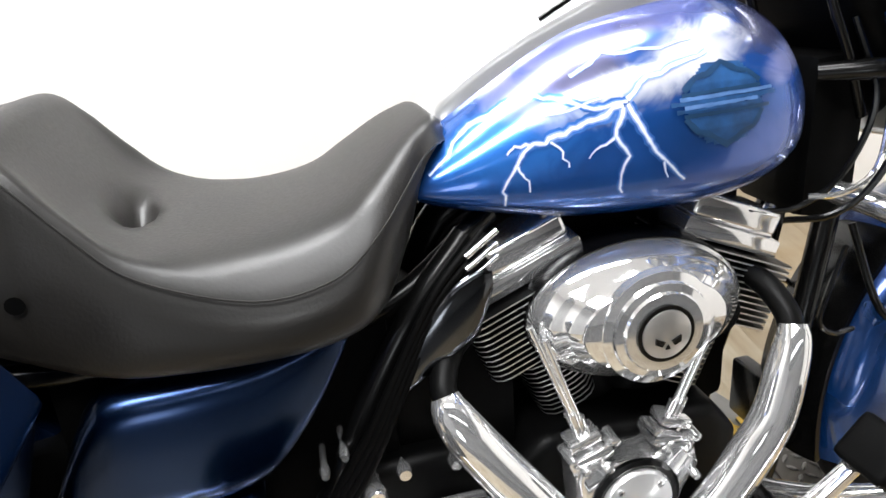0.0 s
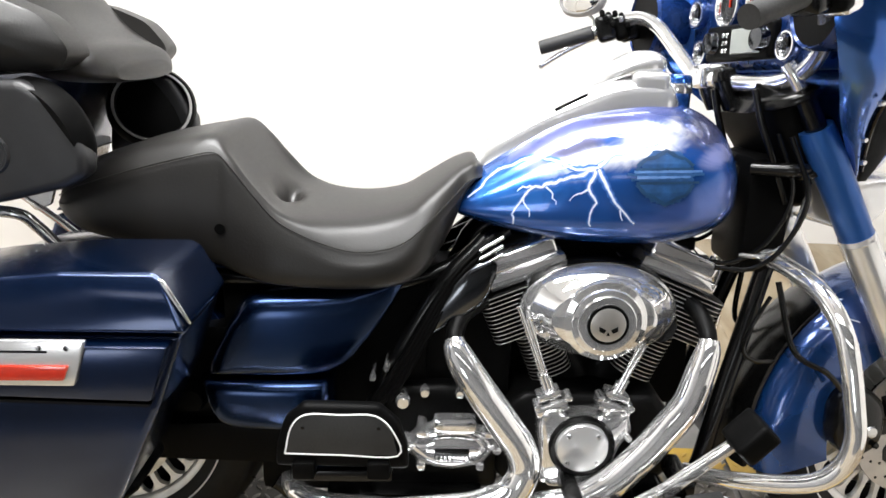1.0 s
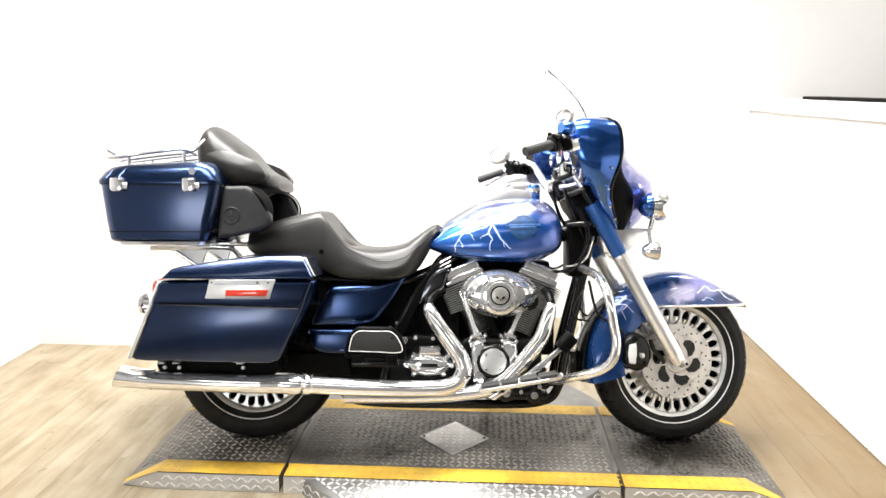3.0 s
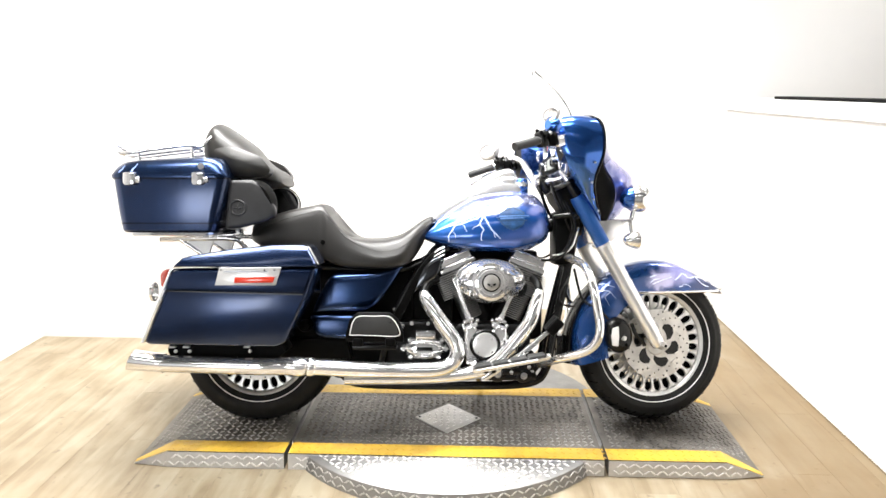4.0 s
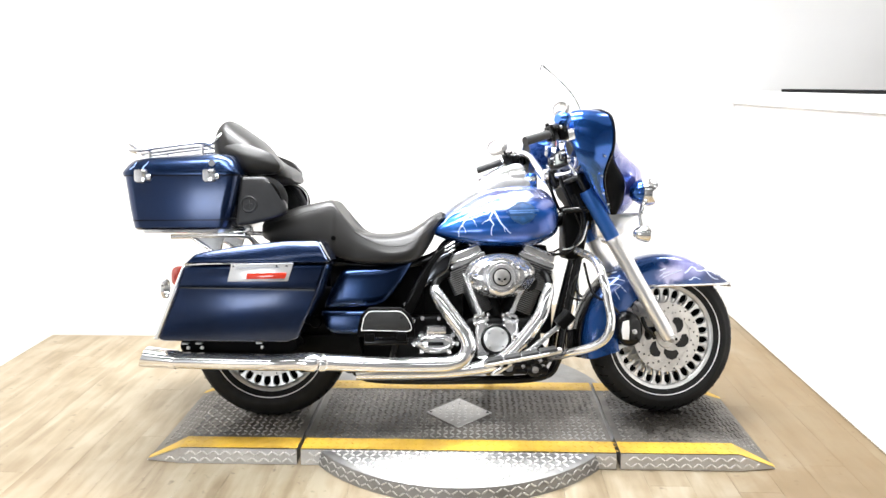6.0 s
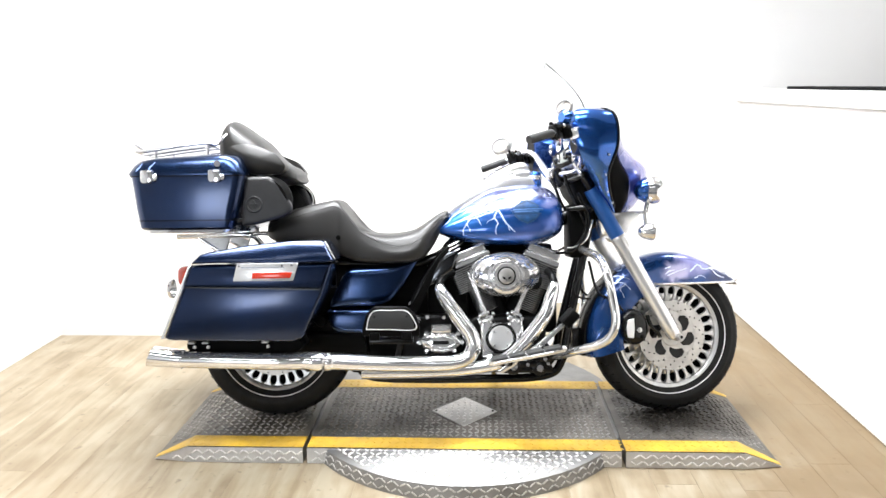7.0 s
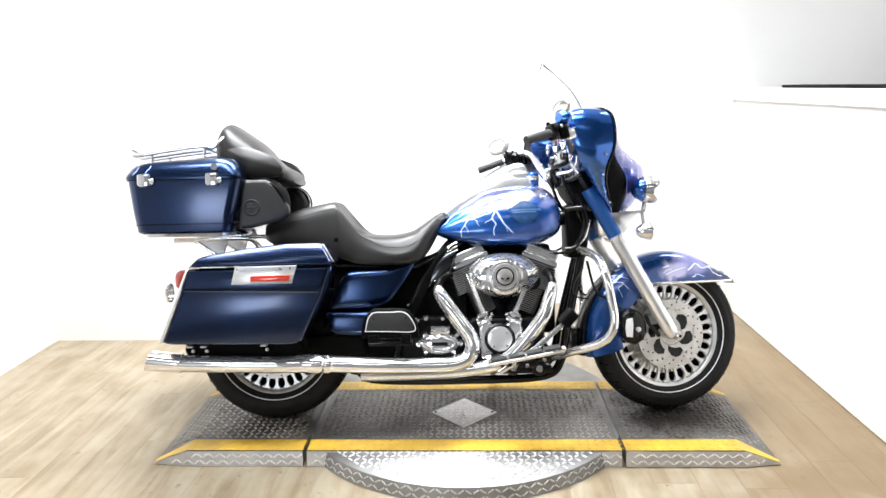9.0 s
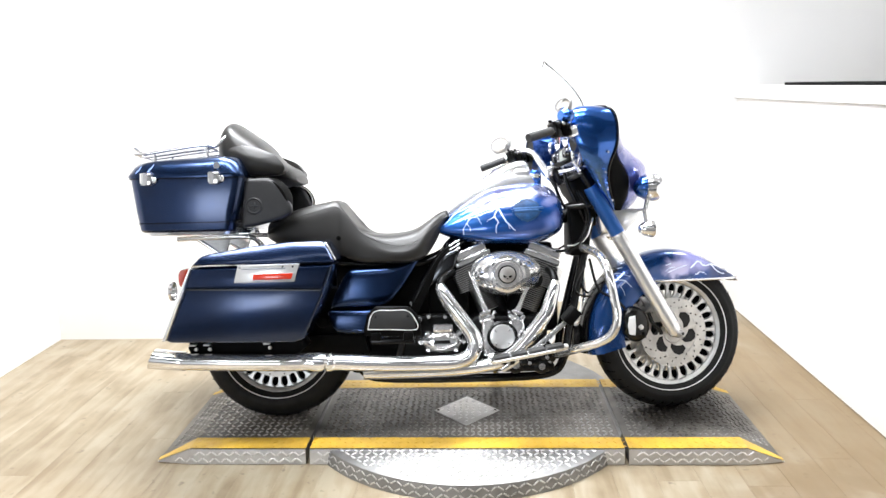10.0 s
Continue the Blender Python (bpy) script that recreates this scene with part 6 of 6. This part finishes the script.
TWIGS = [([(-0.003, 0.78), (0.005, 0.768), (0.009, 0.75)], 0.0013, 0.0006), ([(0.034, 0.804), (0.045, 0.791), (0.052, 0.775)], 0.0013, 0.0006), ([(0.011, 0.802), (-0.002, 0.801), (-0.013, 0.793)], 0.0013, 0.0006), ([(0.103, 0.803), (0.087, 0.796), (0.074, 0.783)], 0.0014, 0.0006),
         ([(0.159, 0.771), (0.165, 0.752)], 0.0012, 0.0006), ([(0.121, 0.842), (0.149, 0.863), (0.187, 0.874), (0.221, 0.883)], 0.0030, 0.0016), ([(0.067, 0.868), (0.105, 0.889), (0.147, 0.889), (0.209, 0.897)], 0.0013, 0.0010), ([(0.029, 0.831), (0.056, 0.834), (0.093, 0.845)], 0.0012, 0.0010)]
for i, (pts, w0, w1) in enumerate(MAIN + TWIGS):
    on_side(tank, [jag(pts, w0, w1, i, 0.0022)], BOLT, "bolt_line", 0.0012)
    on_side(tank, [jag(pts, w0 * 2.0, w1 * 2.2, i, 0.0022)], BOLTGLOW, "bolt_haze", 0.0009)
    if i < len(MAIN):
        on_side(tank, [jag(pts, w0, w1, i, 0.0022)], BOLT, "bolt_line", 0.0012, 1)
        on_side(tank, [jag(pts, w0 * 3.8, w1 * 4.2, i, 0.0022)], BOLTHAZE, "bolt_haze", 0.0006)
# plain shield and bar emblem in dark blue
EMB = mat("dark_blue_emblem", (0.010, 0.040, 0.10), 0.35, var=0.2, scale=40)
EMBL = mat("pale_blue_emblem", (0.075, 0.16, 0.36), 0.3, var=0.2, scale=40, coat=1.0)
EMBL2 = mat("mid_blue_emblem", (0.014, 0.06, 0.17), 0.35, var=0.25, scale=60)
cx, cz = 0.234, 0.828
SOFT = random.Random(8)
for k in range(24):
    z = cz - 0.043 + 0.0036 * k
    hw = 0.050 * max(0.05, 1 - ((z - cz) / 0.046) ** 2) ** 0.5 * SOFT.uniform(0.88, 1.0)
    on_side(tank, [jag([(cx - hw, z), (cx, z + 0.001), (cx + hw, z)], 0.0030, 0.0028, 60 + k, 0.0005)], EMBL2, "emblem_fill", 0.0010 + 0.00003 * k)
for k in range(6):
    z = cz - 0.010 + 0.0042 * k + SOFT.uniform(-0.0008, 0.0008)
    a, b = cx - 0.070 + SOFT.uniform(0, 0.030), cx + 0.068 - SOFT.uniform(0, 0.030)
    on_side(tank, [jag([(a, z), ((a + b) / 2, z + 0.002), (b, z + 0.003)], 0.0028, 0.0024, 70 + k, 0.0005)], (EMB, EMBL2, EMBL, EMBL2, EMBL, EMB)[k], "emblem_bar", 0.0020 + 0.0001 * k)
ARC = [[(cx - 0.050, cz + 0.016), (cx - 0.034, cz + 0.029), (cx - 0.020, cz + 0.031), (cx, cz + 0.043), (cx + 0.020, cz + 0.033), (cx + 0.032, cz + 0.031), (cx + 0.046, cz + 0.019)],
       [(cx - 0.050, cz - 0.013), (cx - 0.036, cz - 0.028), (cx - 0.018, cz - 0.034), (cx, cz - 0.046), (cx + 0.018, cz - 0.035), (cx + 0.034, cz - 0.029), (cx + 0.047, cz - 0.011)]]
for k, arc in enumerate(ARC):
    on_side(tank, [jag(arc, 0.0042, 0.0032, 80 + k, 0.0006)], EMB, "emblem_line", 0.0022)
# fender bolts and a plain painted mark
for i, (pts, w) in enumerate([([(0.897, 0.572), (0.929, 0.598), (0.959, 0.578), (0.985, 0.586), (1.010, 0.556), (1.045, 0.545)], 0.0042), ([(0.985, 0.586), (1.02, 0.575), (1.05, 0.56)], 0.0030), ([(0.915, 0.545), (0.945, 0.556), (0.965, 0.544)], 0.0024),
                              ([(0.553, 0.555), (0.60, 0.560), (0.640, 0.545)], 0.0026), ([(0.571, 0.53), (0.62, 0.528), (0.645, 0.500)], 0.0022), ([(0.563, 0.571), (0.62, 0.582)], 0.0024), ([(0.62, 0.528), (0.60, 0.505), (0.615, 0.47)], 0.0018)]):
    on_side(fender, [jag(pts, w, w * 0.4, 20 + i)], BOLT, "bolt_line", 0.0012)
on_side(fender, [[(0.790, 0.560, 0.0010), (0.806, 0.574, 0.003), (0.83, 0.578, 0.002)], [(0.80, 0.556, 0.0014), (0.84, 0.572, 0.0026), (0.885, 0.585, 0.0012)], [(0.79, 0.585, 0.002), (0.815, 0.592, 0.003)]], BOLT, "painted_mark", 0.0012)

# two faint pale streaks on the lid of the tour case
for i, pts in enumerate(([(-1.222, 0.992), (-1.210, 1.006), (-1.204, 1.020)], [(-1.180, 0.992), (-1.165, 1.010), (-1.158, 1.026)])):
    on_side(lid_shell, [jag(pts, 0.0040, 0.0016, 40 + i)], BOLTGLOW, "pale_streak", 0.0012)

# ---- plank floor ----
def plank_material():
    m = bpy.data.materials.new("wood_look_vinyl")
    m.use_nodes = True
    nt = m.node_tree
    b = nt.nodes["Principled BSDF"]
    tc, info = nt.nodes.new("ShaderNodeTexCoord"), nt.nodes.new("ShaderNodeObjectInfo")
    sc = nt.nodes.new("ShaderNodeMapping")
    sc.inputs["Scale"].default_value = (16, 2.4, 1)
    off = nt.nodes.new("ShaderNodeVectorMath")
    off.operation = "SCALE"
    off.inputs["Scale"].default_value = 37.0
    comb = nt.nodes.new("ShaderNodeCombineXYZ")
    for k in ("X", "Y", "Z"):
        nt.links.new(info.outputs["Random"], comb.inputs[k])
    nt.links.new(comb.outputs[0], off.inputs[0])
    nt.links.new(off.outputs[0], sc.inputs["Location"])
    nt.links.new(tc.outputs["Object"], sc.inputs["Vector"])
    grain = nt.nodes.new("ShaderNodeTexNoise")
    grain.inputs["Scale"].default_value, grain.inputs["Detail"].default_value, grain.inputs["Distortion"].default_value = 1.0, 8, 0.7
    nt.links.new(sc.outputs[0], grain.inputs["Vector"])
    broad = nt.nodes.new("ShaderNodeTexNoise")
    broad.inputs["Scale"].default_value, broad.inputs["Detail"].default_value = 5.5, 9
    geo = nt.nodes.new("ShaderNodeNewGeometry")
    nt.links.new(geo.outputs["Position"], broad.inputs["Vector"])
    ramp = nt.nodes.new("ShaderNodeValToRGB")
    e = ramp.color_ramp.elements
    e[0].position, e[0].color = 0.30, (0.185, 0.142, 0.086, 1)
    e[1].position, e[1].color = 0.68, (0.315, 0.270, 0.196, 1)
    mid = e.new(0.48)
    mid.color = (0.252, 0.204, 0.136, 1)
    add = nt.nodes.new("ShaderNodeMath")
    add.operation = "MULTIPLY_ADD"
    add.inputs[1].default_value, add.inputs[2].default_value = 0.05, -0.025
    nt.links.new(info.outputs["Random"], add.inputs[0])
    sum_ = nt.nodes.new("ShaderNodeMath")
    soft_grain = nt.nodes.new("ShaderNodeMath")
    soft_grain.operation = "MULTIPLY_ADD"
    soft_grain.inputs[1].default_value, soft_grain.inputs[2].default_value = 1.05, -0.025
    nt.links.new(grain.outputs["Fac"], soft_grain.inputs[0])
    nt.links.new(soft_grain.outputs[0], sum_.inputs[0])
    nt.links.new(add.outputs[0], sum_.inputs[1])
    sum2 = nt.nodes.new("ShaderNodeMath")
    mul = nt.nodes.new("ShaderNodeMath")
    mul.operation = "MULTIPLY_ADD"
    mul.inputs[1].default_value, mul.inputs[2].default_value = 0.55, -0.285
    nt.links.new(broad.outputs["Fac"], mul.inputs[0])
    nt.links.new(sum_.outputs[0], sum2.inputs[0])
    nt.links.new(mul.outputs[0], sum2.inputs[1])
    nt.links.new(sum2.outputs[0], ramp.inputs["Fac"])
    speck = nt.nodes.new("ShaderNodeTexNoise")
    speck.inputs["Scale"].default_value, speck.inputs["Detail"].default_value = 26.0, 3
    nt.links.new(geo.outputs["Position"], speck.inputs["Vector"])
    few = nt.nodes.new("ShaderNodeMapRange")
    few.inputs["From Min"].default_value, few.inputs["From Max"].default_value = 0.66, 0.76
    few.inputs["To Min"].default_value, few.inputs["To Max"].default_value = 0.0, 0.55
    nt.links.new(speck.outputs["Fac"], few.inputs["Value"])
    dirt = nt.nodes.new("ShaderNodeMixRGB")
    dirt.inputs[2].default_value = (0.075, 0.052, 0.030, 1)
    nt.links.new(few.outputs["Result"], dirt.inputs[0])
    nt.links.new(ramp.outputs["Color"], dirt.inputs[1])
    nt.links.new(dirt.outputs[0], b.inputs["Base Color"])
    rr = nt.nodes.new("ShaderNodeMapRange")
    rr.inputs["To Min"].default_value, rr.inputs["To Max"].default_value = 0.30, 0.55
    nt.links.new(grain.outputs["Fac"], rr.inputs["Value"])
    nt.links.new(rr.outputs["Result"], b.inputs["Roughness"])
    bp = nt.nodes.new("ShaderNodeBump")
    bp.inputs["Strength"].default_value, bp.inputs["Distance"].default_value = 0.15, 0.001
    nt.links.new(grain.outputs["Fac"], bp.inputs["Height"])
    nt.links.new(bp.outputs["Normal"], b.inputs["Normal"])
    return m


# golden-brown tone patches; the right-hand ones also paint in the weaker light there
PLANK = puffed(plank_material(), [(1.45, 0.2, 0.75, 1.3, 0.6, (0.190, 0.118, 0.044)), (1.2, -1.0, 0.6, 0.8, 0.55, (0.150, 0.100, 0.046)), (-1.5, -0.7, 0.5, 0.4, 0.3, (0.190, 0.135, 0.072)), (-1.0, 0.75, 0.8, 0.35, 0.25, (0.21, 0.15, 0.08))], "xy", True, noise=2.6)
floor_ob = part("floor", box(((LEFT + 5) / 2, -1.45, FLOOR - 0.054), (5.2 - LEFT, 9.4, 0.1)), SEAM, smooth=False)
tagged(floor_ob, "light grey-brown wood-look plank floor", kind="structure")
PW, PL = 0.152, 1.22


def plank_mesh(w, l):
    b = box((0, 0, 0), (w - 0.0004, l - 0.0004, 0.004), 0.0004, 1)
    me = bpy.data.meshes.new("plank")
    b.to_mesh(me)
    b.free()
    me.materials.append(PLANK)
    return me


plank = plank_mesh(PW, PL)
rng = random.Random(5)
x = LEFT + PW / 2
while x - PW / 2 < RIGHT:
    y = BACK - rng.uniform(0.15, 1.2)
    top = new("plank", plank)
    cells = [y + PL / 2]
    while y > -1.8:
        cells.append(y - PL / 2)
        y -= PL
    for i, cy in enumerate(cells):
        ob = top if i == 0 else new("plank", plank)
        ob.parent = floor_ob
        ob.location = (x, cy, FLOOR - 0.002)
    x += PW
rest = bmesh.new()
xx = RIGHT + 0.2
while xx < 4.9:
    box((xx + PW / 2, -0.1, FLOOR - 0.003), (PW - 0.002, 3.5, 0.004), 0, 1, None, rest)
    xx += PW
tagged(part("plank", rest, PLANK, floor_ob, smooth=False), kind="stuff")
# added dark sheet over the floor behind the camera, for darker reflections
tagged(part("floor_dark_sheet", box(((LEFT + 4.9) / 2, -3.90, FLOOR + 0.002), (4.9 - LEFT, 4.20, 0.008)), DARKFLOOR, smooth=False), "unseen dark sheet added on the floor to darken the saddlebag reflections", kind="structure")

# ---- lamps over the stage and in the showroom, one added for the bag ----
for lx, ly, pw in ((-1.2, -1.2, 42), (-0.4, -1.2, 28), (0.4, -1.2, 9), (-0.9, 0.4, 76), (0.3, 0.4, 48), (2.25, 0.7, 20), (3.6, -1.0, 4),
                   (-1.6, -3.9, 12), (-0.3, -3.9, 11), (1.0, -3.9, 11), (2.3, -3.9, 8)):
    ceiling_lamp(lx, ly, TOP - 0.03, 1.0, 0.6, pw * 0.90, (lx, ly + 0.001, 0))
# added lamp by the unseen south wall, for a soft reflection on the saddlebag
bag_lamp = bpy.data.lights.new("bag_reflection_lamp", "AREA")
bag_lamp.shape, bag_lamp.size, bag_lamp.size_y, bag_lamp.energy, bag_lamp.color = "RECTANGLE", 1.2, 1.0, 22, (0.95, 0.98, 1.0)
new("bag_reflection_lamp", bag_lamp).matrix_world = look((-1.72, -5.97, 0.95), (-1.72, 0, 0.95))

# small pieces of a part belong to the part itself: no fourth level
for ob in [o for o in scene.objects if o.parent and o.parent.parent and o.parent.parent.parent]:
    up = ob.parent
    ob.matrix_basis = up.matrix_basis @ ob.matrix_basis
    ob.parent = up.parent
